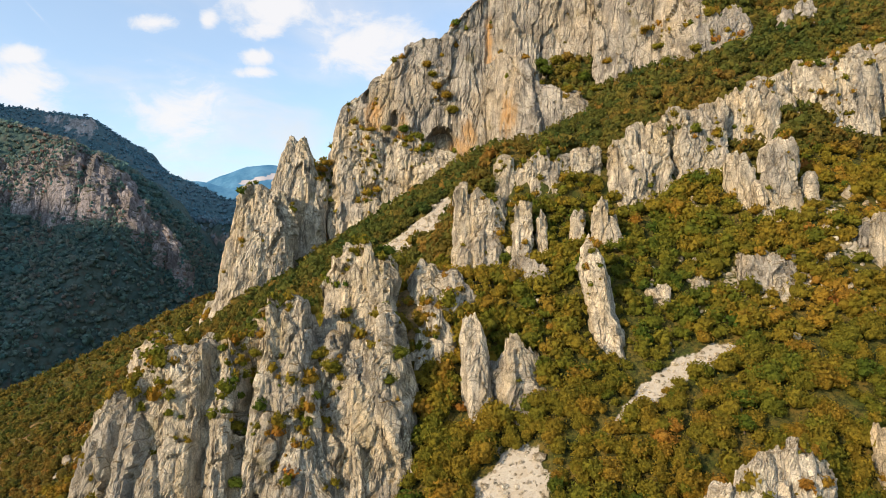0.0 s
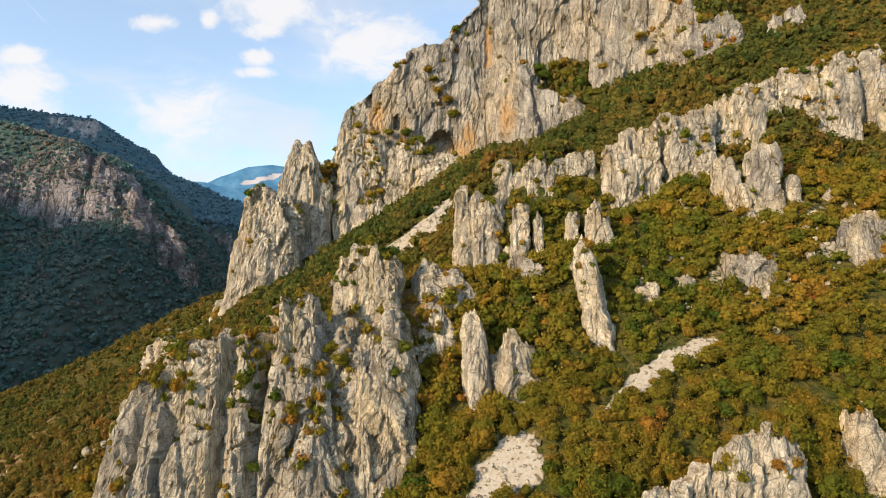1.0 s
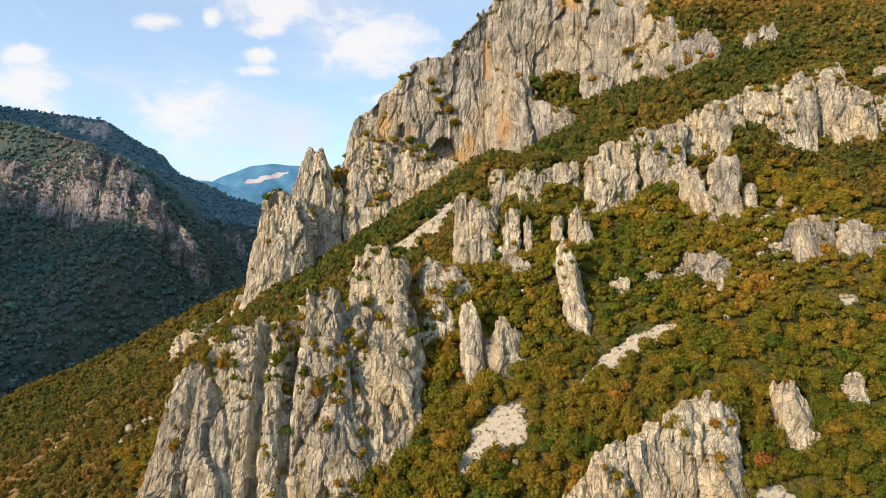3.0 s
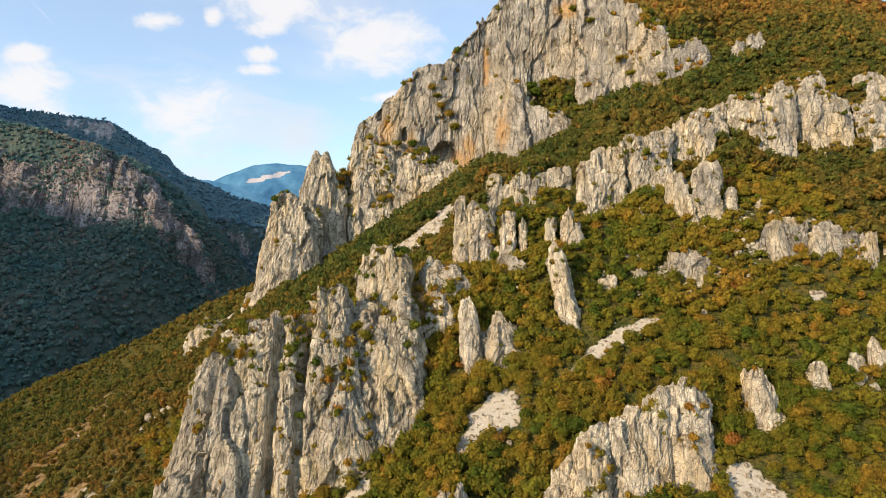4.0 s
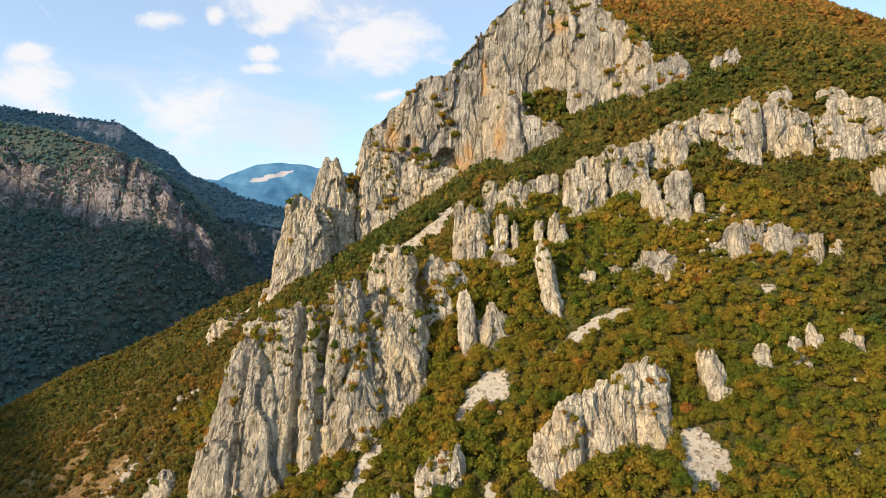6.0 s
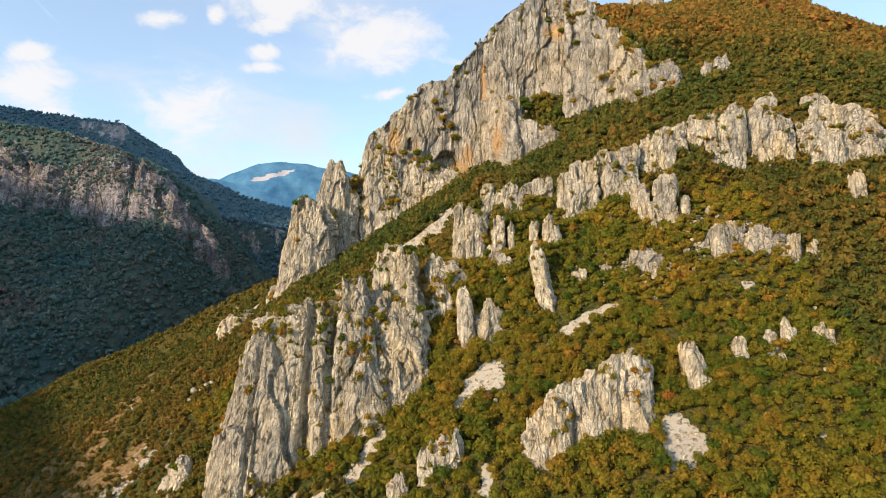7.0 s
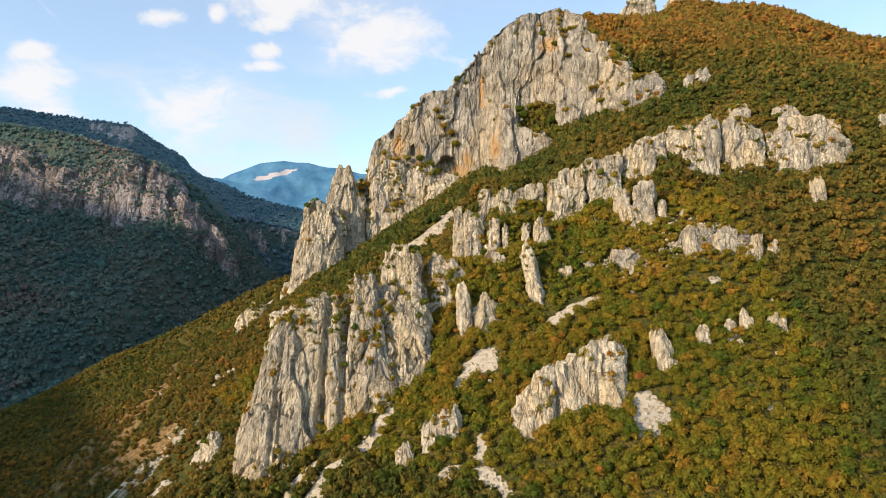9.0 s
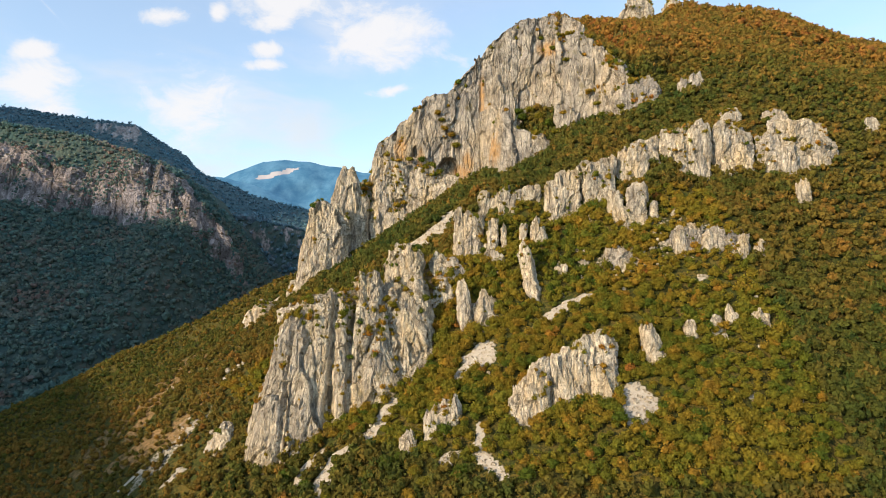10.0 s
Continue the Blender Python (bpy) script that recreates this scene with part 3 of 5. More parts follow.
crag("tall pale limestone buttress with a narrow spire, on the ridge", [
    ([(-103.6, 255, -28.1), (-97.6, 255.9, -18.9), (-94, 256.8, 2.6), (-89.5, 257.6, 22.7), (-84.7, 258.5, 26.7), (-79.7, 259.4, 26.8), (-75.2, 260.2, 25), (-70.7, 261.1, 22.8), (-65.7, 262, 15)],), ([(-79, 271, 28), (-76.8, 272, 34), (-74.6, 273, 44.5), (-73.2, 274, 50.2), (-70.6, 274.5, 52), (-68.4, 275, 49.5), (-66, 275, 52.6), (-63.8, 275.5, 51), (-62.2, 276, 44.5), (-60.2, 276.4, 37.5), (-57.6, 277, 33), (-54.7, 278, 29)], dict(thick=8, block=3.0, rake=5)), ([(-65.4, 288, 40.4), (-58, 288, 43.1), (-49.5, 288, 39.7), (-41.8, 288, 32.2)], dict(thick=9, rake=3, lush=2.0))],
    thick=13, back=0.5, rake=8, seed=31, res=0.8, block=4.5, name="rock_spire", category="rock")

crag("broken grey buttress at the edge of the cliff", [([(117.5, 254, 94.6), (120.7, 254, 103.4), (124.9, 254, 107.6), (129.5, 254, 104), (133.7, 254, 96.9)],)], thick=7, rake=4, seed=25, res=0.75, block=3.2, mat=GREY_STONE)
crag("scattered grey rocks above the wood", [([(142, 251, 99), (145, 251, 104), (148, 251, 102)],), ([(149.5, 250, 101), (151.5, 250, 106), (153.5, 250, 104), (156, 250, 106.5), (159, 250, 102)],)], thick=4.5, rake=3, seed=26, res=0.75, block=2.8, mat=GREY_STONE)

# the front crag
crag("broad grey limestone crag of clustered pillars with shrubs in its cracks", [
    ([(-80.2, 111, -72.6), (-77.7, 111.6, -65.7), (-74.8, 112.3, -55.7), (-71.9, 112.9, -47.4), (-69.2, 113.5, -36.4), (-66.8, 114.1, -30.5), (-65, 114.8, -28.1), (-57.7, 115.4, -23), (-55.3, 116, -20.5), (-52.9, 116.7, -18.5), (-50.6, 117.3, -19.8), (-47.4, 117.9, -17.3), (-45.5, 118.6, -16.6), (-43, 119.2, -16.5), (-41.4, 119.8, -19.6), (-39.6, 120.4, -17.6), (-37.6, 121.1, -14.1), (-35.9, 121.7, -10.6), (-34.4, 122.3, -13.3), (-32.2, 123, -10.3), (-30.2, 123.6, -13.4), (-26.1, 124.2, -14.4), (-21.7, 124.9, -15.3), (-16.3, 125.5, -16.3), (-13.1, 126.1, -14), (-10, 126.7, -18.3), (-8.3, 127.4, -27.6), (-7, 128, -37.8)], dict(rake=13, thick=17, back=0.6, grooves=[(-45, 1.6, 4.0, 0.02), (-38, 1.0, 2.5, 0.0), (-24, 1.6, 3.0, -0.05), (-62, 1.0, 2.0, 0.05)])),
    ([(-33.5, 116, -29.2), (-30.7, 116, -24), (-27.9, 116, -23.2), (-25, 116, -24.1), (-23.3, 116, -28.4), (-21, 116, -34.5), (-18.6, 116, -39.6)], dict(rake=11, thick=12, back=0.7)), ([(-19.8, 118, -26.1), (-18.1, 118, -21.2), (-16.7, 118, -21.2), (-15.1, 118, -26.1), (-13.8, 118, -33.1)], dict(rake=9, thick=8, back=0.6)), ([(-15, 122, -28.5), (-12.1, 122, -18.7), (-9.7, 122, -21.4), (-8, 122, -26.7), (-7, 122, -36.6)], dict(rake=9, thick=11, back=0.7))],
    thick=9, seed=41, res=0.45, block=4.6, lush=0.2, name="rock_crag", category="rock")
crag("weathered grey limestone knoll above the crag", [([(-28.7, 136, -7.7), (-25.8, 136, -2.9), (-22, 136, -0), (-17.7, 136, 2.3), (-15.3, 136, -1), (-12.4, 136, -2), (-10.5, 136, -5.8)],), ([(-7.8, 141, -8), (-5.5, 141, -2.5), (-2.9, 141, -2.1), (0, 141, -5.1), (3, 141, -6), (5.9, 141, -8), (8.3, 141, -10)], dict(thick=6)), ([(-7.6, 134, -19.1), (-5.7, 134, -15.3), (-2.8, 134, -13.8), (0, 134, -14.3), (2.5, 134, -17.2), (3.8, 134, -21.9)], dict(thick=7, rake=6))], thick=8, rake=4, lush=0.2, seed=51, res=0.6, block=2.8)

# outcrops on the slope
ON_SLOPE = "limestone outcrops on the slope"
crag("stout grey limestone tower among shrubs", [([(2.4, 163, 12.7), (4.8, 163, 17.5), (7.6, 163, 16.6), (10.4, 163, 16), (13.1, 163, 16.6), (15.2, 163, 13.8), (16.9, 163, 6.2)],)], ON_SLOPE, thick=9, rake=5, seed=61, res=0.6, block=3)
crag("narrow limestone stack beside the tower", [([(18.1, 156, 11.3), (20, 156, 12.3), (21.7, 156, 13.6), (23.8, 156, 12.3)],)], ON_SLOPE, thick=5, rake=3, seed=62, res=0.5, block=2.2)
crag("thin grey limestone needle beside taller stacks", [([(24.5, 155, 9.1), (26, 155, 10.8), (27.5, 155, 7)],)], ON_SLOPE, thick=3, rake=2, seed=63, res=0.4, block=1.6)
crag("small split limestone stack", [([(33.2, 153, 7.9), (34.9, 153, 10.4), (37, 153, 10.4)],)], ON_SLOPE, thick=4, rake=2, seed=64, res=0.45, block=2)
crag("blunt limestone stack with a broken shoulder", [([(37.7, 151, 9.9), (40.1, 151, 12.4), (42.2, 151, 11.9), (44.2, 151, 8.8), (46, 151, 2.7)],)], ON_SLOPE, thick=5, rake=3, seed=65, res=0.45, block=2.2)
crag("long pale limestone blade running down the slope", [([(29.4, 131, -4), (30.2, 131, -0.6), (31.4, 131, 0.2), (32.2, 131, -3)], dict(thick=3)), ([(30.6, 131, -2), (31.6, 131, 1.6), (32.6, 130.6, 3.0), (33.9, 130, 1.2), (35.2, 129.6, -2.4), (36.2, 129, -7.5)],)], ON_SLOPE, mat=PALE_STONE, thick=4, rake=5, lean=4.2, seed=66, res=0.45, block=2)
crag("pale limestone pillar with a flat face", [([(3.2, 125, -20), (4.4, 125, -14.8), (5.9, 125, -12.2), (7.3, 125, -13.1), (8.6, 125, -17), (9.4, 125, -23)],)], ON_SLOPE, mat=PALE_STONE, thick=6, rake=4, lean=2.2, seed=67, res=0.5, block=2.6)
crag("low double limestone pillar", [([(9.8, 124, -25.5), (12.2, 124, -23.4), (13.4, 124, -19.4), (15.8, 124, -18.2), (17.4, 124, -20.6), (19.2, 124, -22.4), (21.2, 124, -25.5)],)], ON_SLOPE, thick=7, rake=4, lean=1.0, seed=68, res=0.5, block=2.3)
crag("long pale limestone fin climbing the slope", [([(21.5, 83, -52.2), (24.2, 83.8, -49.4), (26.5, 84.7, -46.1), (28.8, 85.5, -42.8), (31.1, 86.3, -40.2), (33.4, 87.2, -39.7), (36.5, 88, -38.5)],), ([(36.5, 88, -38.5), (39.6, 88.8, -38), (43.5, 89.6, -36), (45.9, 90.4, -34.2), (48.3, 91.2, -32.6), (50.8, 92, -32.5)],), ([(50.5, 92, -32.1), (54, 92.5, -29.9), (57.1, 93, -30.1), (59.5, 93.5, -32.4), (61.8, 94, -35.1)],)], ON_SLOPE, mat=PALE_STONE, thick=6, rake=6, seed=71, res=0.4, block=2.4)
crag("pale leaning limestone pillar above a scree chute", [([(70.6, 96, -31), (72.2, 96, -28.4), (74.1, 96, -27.6), (76.1, 96, -30.7), (77.6, 96, -33.8), (79.7, 96, -38.3)],)], ON_SLOPE, mat=PALE_STONE, thick=5, rake=2.5, lean=1.5, seed=74, res=0.4, block=2.2)
crag("pale limestone boulder stack", [([(87.1, 99, -30.1), (88.6, 99, -28.5), (91, 99, -27.9), (93.3, 99, -31.3)],)], ON_SLOPE, mat=PALE_STONE, thick=4.5, rake=3, seed=75, res=0.4, block=2)
crag("squat pale limestone block on the slope", [([(97.4, 100, -28.7), (99.3, 100, -25.8), (101.1, 100, -26.1), (103, 100, -28.7)],)], ON_SLOPE, mat=PALE_STONE, thick=3.5, rake=2, seed=76, res=0.4, block=1.8)
crag("small pale limestone tooth", [([(100, 95, -32.1), (101.2, 95, -31.8), (102.6, 95, -34.3)],)], ON_SLOPE, mat=PALE_STONE, thick=2.5, rake=2, seed=77, res=0.35, block=1.5)
crag("upright pale limestone slab", [([(103.5, 101, -24.2), (104.6, 101, -22.2), (105.8, 101, -22.3), (107, 101, -24.2), (108.5, 101, -27)],)], ON_SLOPE, mat=PALE_STONE, thick=3, rake=2, seed=78, res=0.4, block=1.8)
crag("low broken limestone ledge", [([(113.1, 101, -25.8), (115.5, 101, -23.6), (117.8, 101, -25.5), (120.6, 101, -25.8)],)], ON_SLOPE, mat=PALE_STONE, thick=3.5, rake=2, seed=79, res=0.4, block=1.7)
crag("pale limestone rib low on the slope", [([(-8.8, 85, -60.1), (-7.1, 85, -57.7), (-4.2, 85, -55.5), (-1.3, 85, -53.4), (1.5, 85, -51.9), (3.3, 85, -51.5), (5.2, 85, -55.2)],)], ON_SLOPE, mat=PALE_STONE, thick=5, rake=3, seed=81, res=0.4, block=2)
crag("small limestone rib among bushes", [([(-16.6, 80, -65.1), (-14, 80, -62.5), (-11.7, 80, -61.8), (-9.8, 80, -65.1)],)], ON_SLOPE, mat=PALE_STONE, thick=4, rake=2, seed=82, res=0.4, block=1.8)
crag("low broken band of tan limestone among bushes", [([(95.0, 134.5, 3.3), (97.5, 134.7, 6.4), (100.0, 134.8, 5.3), (102.5, 135.0, 7.8), (105.0, 135.2, 6.5), (107.5, 135.3, 5.8), (110.0, 135.5, 8.9)],)], ON_SLOPE, mat=GREY_STONE, thick=5, rake=3, seed=131, res=0.5, block=1.7, rough=1.2)
crag("low broken band of tan limestone among bushes", [([(110.5, 134.5, 5.9), (113.0, 134.0, 7.1), (115.5, 133.5, 7.8), (118.0, 133.0, 5.1), (120.5, 132.5, 5.9), (123.0, 132.0, 3.2), (125.5, 131.5, 4.2), (128.0, 131.0, 4.5)],)], ON_SLOPE, mat=GREY_STONE, thick=5, rake=3, seed=132, res=0.5, block=1.7, rough=1.2)
crag("crumbled limestone ledge showing through shrubs", [([(66.0, 134.0, -4.2), (68.6, 133.6, -1.3), (71.2, 133.2, -2.0), (73.8, 132.8, -0.4), (76.4, 132.4, -2.9), (79.0, 132.0, -0.1)],)], ON_SLOPE, mat=GREY_STONE, thick=4, rake=3, seed=133, res=0.5, block=1.5, rough=1.2)
crag("crumbled limestone ledge showing through shrubs", [([(17.0, 150.0, -3.4), (19.0, 147.2, -1.4), (21.0, 144.5, -1.8), (23.0, 141.8, -3.8), (25.0, 139.0, -4.3)],)], ON_SLOPE, mat=GREY_STONE, thick=4, rake=3, seed=134, res=0.5, block=1.5, rough=1.2)
RIDGE = "rock rib across the hillside"
crag("low grey limestone wall at the foot of the rib", [([(14, 167, 23.5), (17.3, 167.4, 25.7), (20, 167.9, 24), (23.4, 168.3, 25.8), (29, 168.7, 28), (34.6, 169.1, 28.5), (41.3, 169.6, 29), (46.5, 170, 27.4)],)], RIDGE, thick=6, rake=3, seed=91, res=0.55, block=2.6)
crag("row of fluted limestone buttresses", [([(45.9, 167, 27.7), (49.1, 167.5, 32.2), (52.1, 168, 32.2), (54.9, 168.5, 34.3), (57.9, 169, 36.1), (61.4, 169.5, 37.7), (64.8, 170, 39.1)],), ([(64.8, 170, 39.1), (68.4, 170.8, 40.8), (72, 171.6, 40.2), (74.5, 172.4, 42.6), (78.1, 173.2, 42.3), (82.2, 174, 43.3)],)], RIDGE, thick=8, rake=5, seed=92, res=0.55, block=3)
crag("broken limestone rib climbing the hillside", [([(82.4, 176, 43.4), (86.3, 177.2, 45.2), (91.3, 178.4, 48.9), (96.4, 179.6, 51.4), (101.5, 180.8, 53.5), (106, 182, 54.2)],), ([(105.5, 182, 54.2), (110.2, 182.2, 56.5), (115, 182.3, 58.9), (120.9, 182.5, 60), (125.7, 182.7, 61.9), (130.4, 182.8, 62.4), (133.5, 183, 57.7)],)], RIDGE, thick=9, rake=4, seed=94, res=0.65, block=3.2)
crag("broad grey limestone wall above the wood", [([(134.1, 184, 55.6), (138.8, 184, 60.8), (143.9, 184, 61.4), (147.4, 184, 60.2), (152.1, 184, 57.8), (155.6, 184, 54.3)],)], RIDGE, thick=9, rake=5, seed=96, res=0.65, block=3.4)
crag("rounded limestone bluff at the end of the rib", [([(156.5, 184, 53.7), (161.9, 185, 56.7), (167.6, 186, 62.7), (176.8, 187, 64.2), (186, 188, 62.9), (193.9, 189, 57.2), (198.9, 190, 47.1)],)], RIDGE, thick=10, rake=7, seed=97, res=0.65, block=4)
crag("small weathered rock among trees", [([(147.5, 207, 70.2), (152.8, 207, 73.2), (157.4, 207, 73.8), (161.1, 207, 70.1)],)], RIDGE, thick=5, rake=2, seed=98, res=0.6, block=2.4)
crag("small weathered rock among trees", [([(169.2, 203, 69.1), (173.7, 203, 71.8), (179.8, 203, 71.8), (184, 203, 68.1)],)], RIDGE, thick=5, rake=2, seed=99, res=0.6, block=2.4)
crag("limestone stack with a split crest", [([(74.9, 155, 24.1), (77.4, 155, 25.5), (79.9, 155, 24.9), (81.9, 155, 22)],), ([(78.2, 150, 16.2), (80.1, 150, 17.8), (82.1, 150, 15.8), (84.1, 150, 11.3)],), ([(82.8, 153, 25.3), (85.3, 153, 28.4), (87.6, 153, 30.4), (89.4, 153, 28.3), (91.7, 153, 25.2)],)], ON_SLOPE, thick=6, rake=3, seed=101, res=0.5, block=2.4)
for spec, seed in (([(92.7, 152, 18.3), (94.8, 152, 20), (96.4, 152, 17.9)], 104), ([(101.4, 150, 13.5), (103, 150, 16.8), (104.6, 150, 14)], 120), ([(105.5, 140, 7), (107, 140, 9.6), (109, 140, 9), (110.4, 140, 6)], 122), ([(72.5, 166, 26.2), (75.7, 166, 29), (79, 166, 29), (80.8, 166, 26.1)], 105), ([(96.2, 133, 6.1), (98.6, 133, 8.9), (100.5, 133, 7.9), (102.2, 133, 1)], 106), ([(104.6, 140, 8.7), (106.5, 140, 9.7), (108.8, 140, 7.5)], 107), ([(107.9, 132, 4.7), (111.1, 132, 6), (113.9, 132, 5.4), (116.1, 132, 1.6)], 108), ([(118.2, 129, -1), (121.3, 129, 1.2), (123.1, 129, 3.1), (124.5, 129, 4.9), (126.2, 129, 2.1)], 109), ([(128.8, 130, 0.3), (131, 130, 2.1), (134, 130, 0.3)], 110),
                   ([(125, 138, 6.6), (126.9, 138, 8), (129.2, 138, 6.6)], 111), ([(46.4, 134, -9.4), (48.9, 134, -8.3), (51.5, 134, -8.3)], 112), ([(57.1, 135, -7.6), (59, 135, -6.1), (60.9, 135, -7.6)], 113), ([(67.8, 132, -5.1), (70.2, 132, -3.2), (72.3, 132, -5.6)], 114), ([(72.4, 129, -6.8), (74.6, 129, -5.9), (77, 129, -7)], 115), ([(160.8, 155, 26.5), (163.4, 155, 30.2), (166, 155, 29.1), (168.3, 155, 24.4)], 116)):
    crag("low weathered limestone outcrop among bushes", [(spec,)], ON_SLOPE, thick=4, rake=2, seed=seed, res=0.45, block=1.9)
crag("small weathered rock among trees", [([(224, 205, 62), (227, 205, 68), (230.5, 205, 68.5), (234, 205, 63)],)], RIDGE, thick=5, rake=2, seed=127, res=0.6, block=2.4)
crag("low pale rock slabs on the wooded ridge", [([(-126.9, 236, -47.4), (-120.9, 236, -38.1), (-115, 236, -32.9), (-109.4, 236, -34.7), (-103.6, 236, -39.2)],)], ON_SLOPE, mat=PALE_STONE, thick=7, rake=5, seed=117, res=0.7, block=2.8)
crag("low pale rock slabs on the wooded ridge", [([(-96.2, 206, -36.9), (-90.5, 206, -33.2), (-84.1, 206, -32.6), (-77.8, 206, -35.1)],)], ON_SLOPE, mat=PALE_STONE, thick=6, rake=5, seed=118, res=0.7, block=2.6)
crag("broken pale rocks beside the front crag", [([(-97.7, 122, -78.6), (-94.8, 122, -73.9), (-92, 122, -72.2), (-89.6, 122, -74.6)],)], ON_SLOPE, mat=PALE_STONE, thick=5, rake=4, seed=119, res=0.5, block=2.2)
crag("rocky knob on the mountain's skyline", [([(185, 540, 243), (191, 540, 256), (197, 540, 264), (206, 540, 268), (214, 540, 270), (221, 540, 266), (226, 540, 258)],), ([(227, 522, 250), (232, 522, 258), (238, 522, 262), (244, 522, 259), (248, 522, 252)], dict(thick=12))], thick=18, rake=4, seed=121, res=1.3, block=6)


# ---- distant mountains ----
def forest_slope_material(name, dark, light, rock):
    """Wooded mountainside seen from afar, with bare limestone where it is steep."""
    mat, n = material(name)
    geo = n.add("ShaderNodeNewGeometry")
    pos = geo.outputs["Position"]
    crowns = n.add("ShaderNodeTexVoronoi", {"Vector": pos, "Scale": 0.16}).outputs
    wood = n.mix(n.ramp(n.noise(pos, 0.02, 5.0, 0.6), 0.35, 0.65), dark, light)
    wood = n.mix(n.math("MULTIPLY", n.ramp(n.noise(pos, 0.09, 4.0, 0.65), 0.52, 0.72), 0.5), wood, (0.13, 0.075, 0.05, 1))
    cliff = n.add("ShaderNodeAttribute", attribute_name="cliff").outputs["Fac"]
    streak = n.noise(n.vec("MULTIPLY", pos, (1, 1, 0.25)), 0.09, 7.0, 0.65, 0.5)
    stone = n.mix(n.ramp(streak, 0.35, 0.65), n.mix(0.6, rock, (0.07, 0.06, 0.05, 1)), rock)
    edge = n.ramp(n.math("ADD", cliff, n.math("MULTIPLY", n.math("SUBTRACT", n.noise(n.vec("MULTIPLY", pos, (1, 1, 0.6)), 0.06, 6.0, 0.7), 0.5), 1.7)), 0.42, 0.62)
    finish(n, n.mix(edge, wood, stone), 0.95, n.math("ADD", n.math("MULTIPLY", crowns[0], -0.8), n.math("MULTIPLY", streak, 0.7)), 0.8, 4.0, spec=0.05)
    return mat


def mountain(label, xs, zs, y_mid, drop, slope, front, back, mat, step, seed, cliff_drop=None, lean=0.0, rough=1.0, bared=1.0, spread=22):
    """A ridge whose crest passes the heights zs at xs, with a cliff band below the crest and wooded slopes before and behind."""
    gx = np.arange(xs[0], xs[-1] + step, step)
    gy = np.arange(front, back + step, step)
    X, Y = (a.ravel() for a in np.meshgrid(gx, gy, indexing="ij"))
    p = np.stack([X, Y, np.zeros_like(X)], 1)
    crest = np.interp(X, xs, zs)
    fall = np.interp(X, xs, drop)
    grade = np.interp(X, xs, slope) if isinstance(slope, tuple) else slope
    setback = np.interp(X, xs, cliff_drop) if cliff_drop is not None else np.zeros_like(X)
    mid = y_mid + lean * (X - xs[-1]) + 26 * rough * fbm(p / 130, 3, seed) + 9 * rough * fbm(p / 28, 3, seed + 3)
    d = mid - Y
    face = smooth(d, 0, spread) * fall
    z = np.where(d > 0, crest - face - grade * np.maximum(d - 6, 0) - 1.6 * np.maximum(0.52 - grade, 0) * np.maximum(d - 120, 0) - setback * smooth(d, 0, 120), crest + 0.15 * d)
    z = z + rough * (12 * fbm(p / 90, 4, seed + 5) + 3.0 * fbm(p / 16, 3, seed + 8)) * smooth(np.abs(d), 0, 60) + rough * 2.2 * fbm(p / 11, 2, seed + 9)
    z = np.maximum(z, VALLEY - 10)
    me = mesh_from("mountain", np.stack([X, Y, z], 1), grid_faces(len(gx), len(gy)), mat)
    bluff = smooth(d, -6, 4) * smooth(-d, -42, -20) * smooth(fall, 5, 25) * (0.62 + 0.6 * fbm(p / (45, 45, 1), 3, seed + 12)) * bared
    paint(me, "cliff", bluff)
    return tagged(new("mountain", me), label, "mountain", kind="structure"), (gx, gy, z.reshape(len(gx), len(gy)), bluff.reshape(len(gx), len(gy)))


# ground under the distant woods, its greens blued and lifted to stand for haze
HAZED_WOODS = forest_slope_material("hazed_woods", (0.045, 0.090, 0.088, 1), (0.076, 0.110, 0.095, 1), (0.42, 0.36, 0.34, 1))
HAZED_FAR_WOODS = forest_slope_material("hazed_far_woods", (0.060, 0.125, 0.150, 1), (0.090, 0.150, 0.170, 1), (0.44, 0.42, 0.42, 1))
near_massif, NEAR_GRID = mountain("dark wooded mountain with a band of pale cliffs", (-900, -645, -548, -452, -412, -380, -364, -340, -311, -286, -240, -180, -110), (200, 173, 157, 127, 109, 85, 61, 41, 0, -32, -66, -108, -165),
         720, (62, 66, 61, 54, 44, 24, 4, 0, 0, 0, 0, 0, 0), (0.52, 0.52, 0.52, 0.52, 0.50, 0.42, 0.34, 0.22, 0.15, 0.15, 0.15, 0.15, 0.15), 330, 860, HAZED_WOODS, 5.0, 201, rough=0.6, bared=0.3, spread=56)
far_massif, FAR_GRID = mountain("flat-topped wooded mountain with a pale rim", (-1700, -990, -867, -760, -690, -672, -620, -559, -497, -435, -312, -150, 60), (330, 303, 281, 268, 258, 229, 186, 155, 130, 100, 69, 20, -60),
         1165, (0, 0, 0, 25, 35, 10, 0, 0, 0, 0, 0, 0, 0), 0.62, 780, 1400, HAZED_FAR_WOODS, 9.0, 211)
side_ridge, SIDE_GRID = mountain("low wooded ridge closing the valley", (-520, -420, -386, -322, -235, -120, 40), (60, 55, 46, 36, 18, -20, -80), 860, (5, 10, 20, 35, 30, 20, 0), 0.9, 600, 990, HAZED_WOODS, 7.0, 221, bared=0.6)


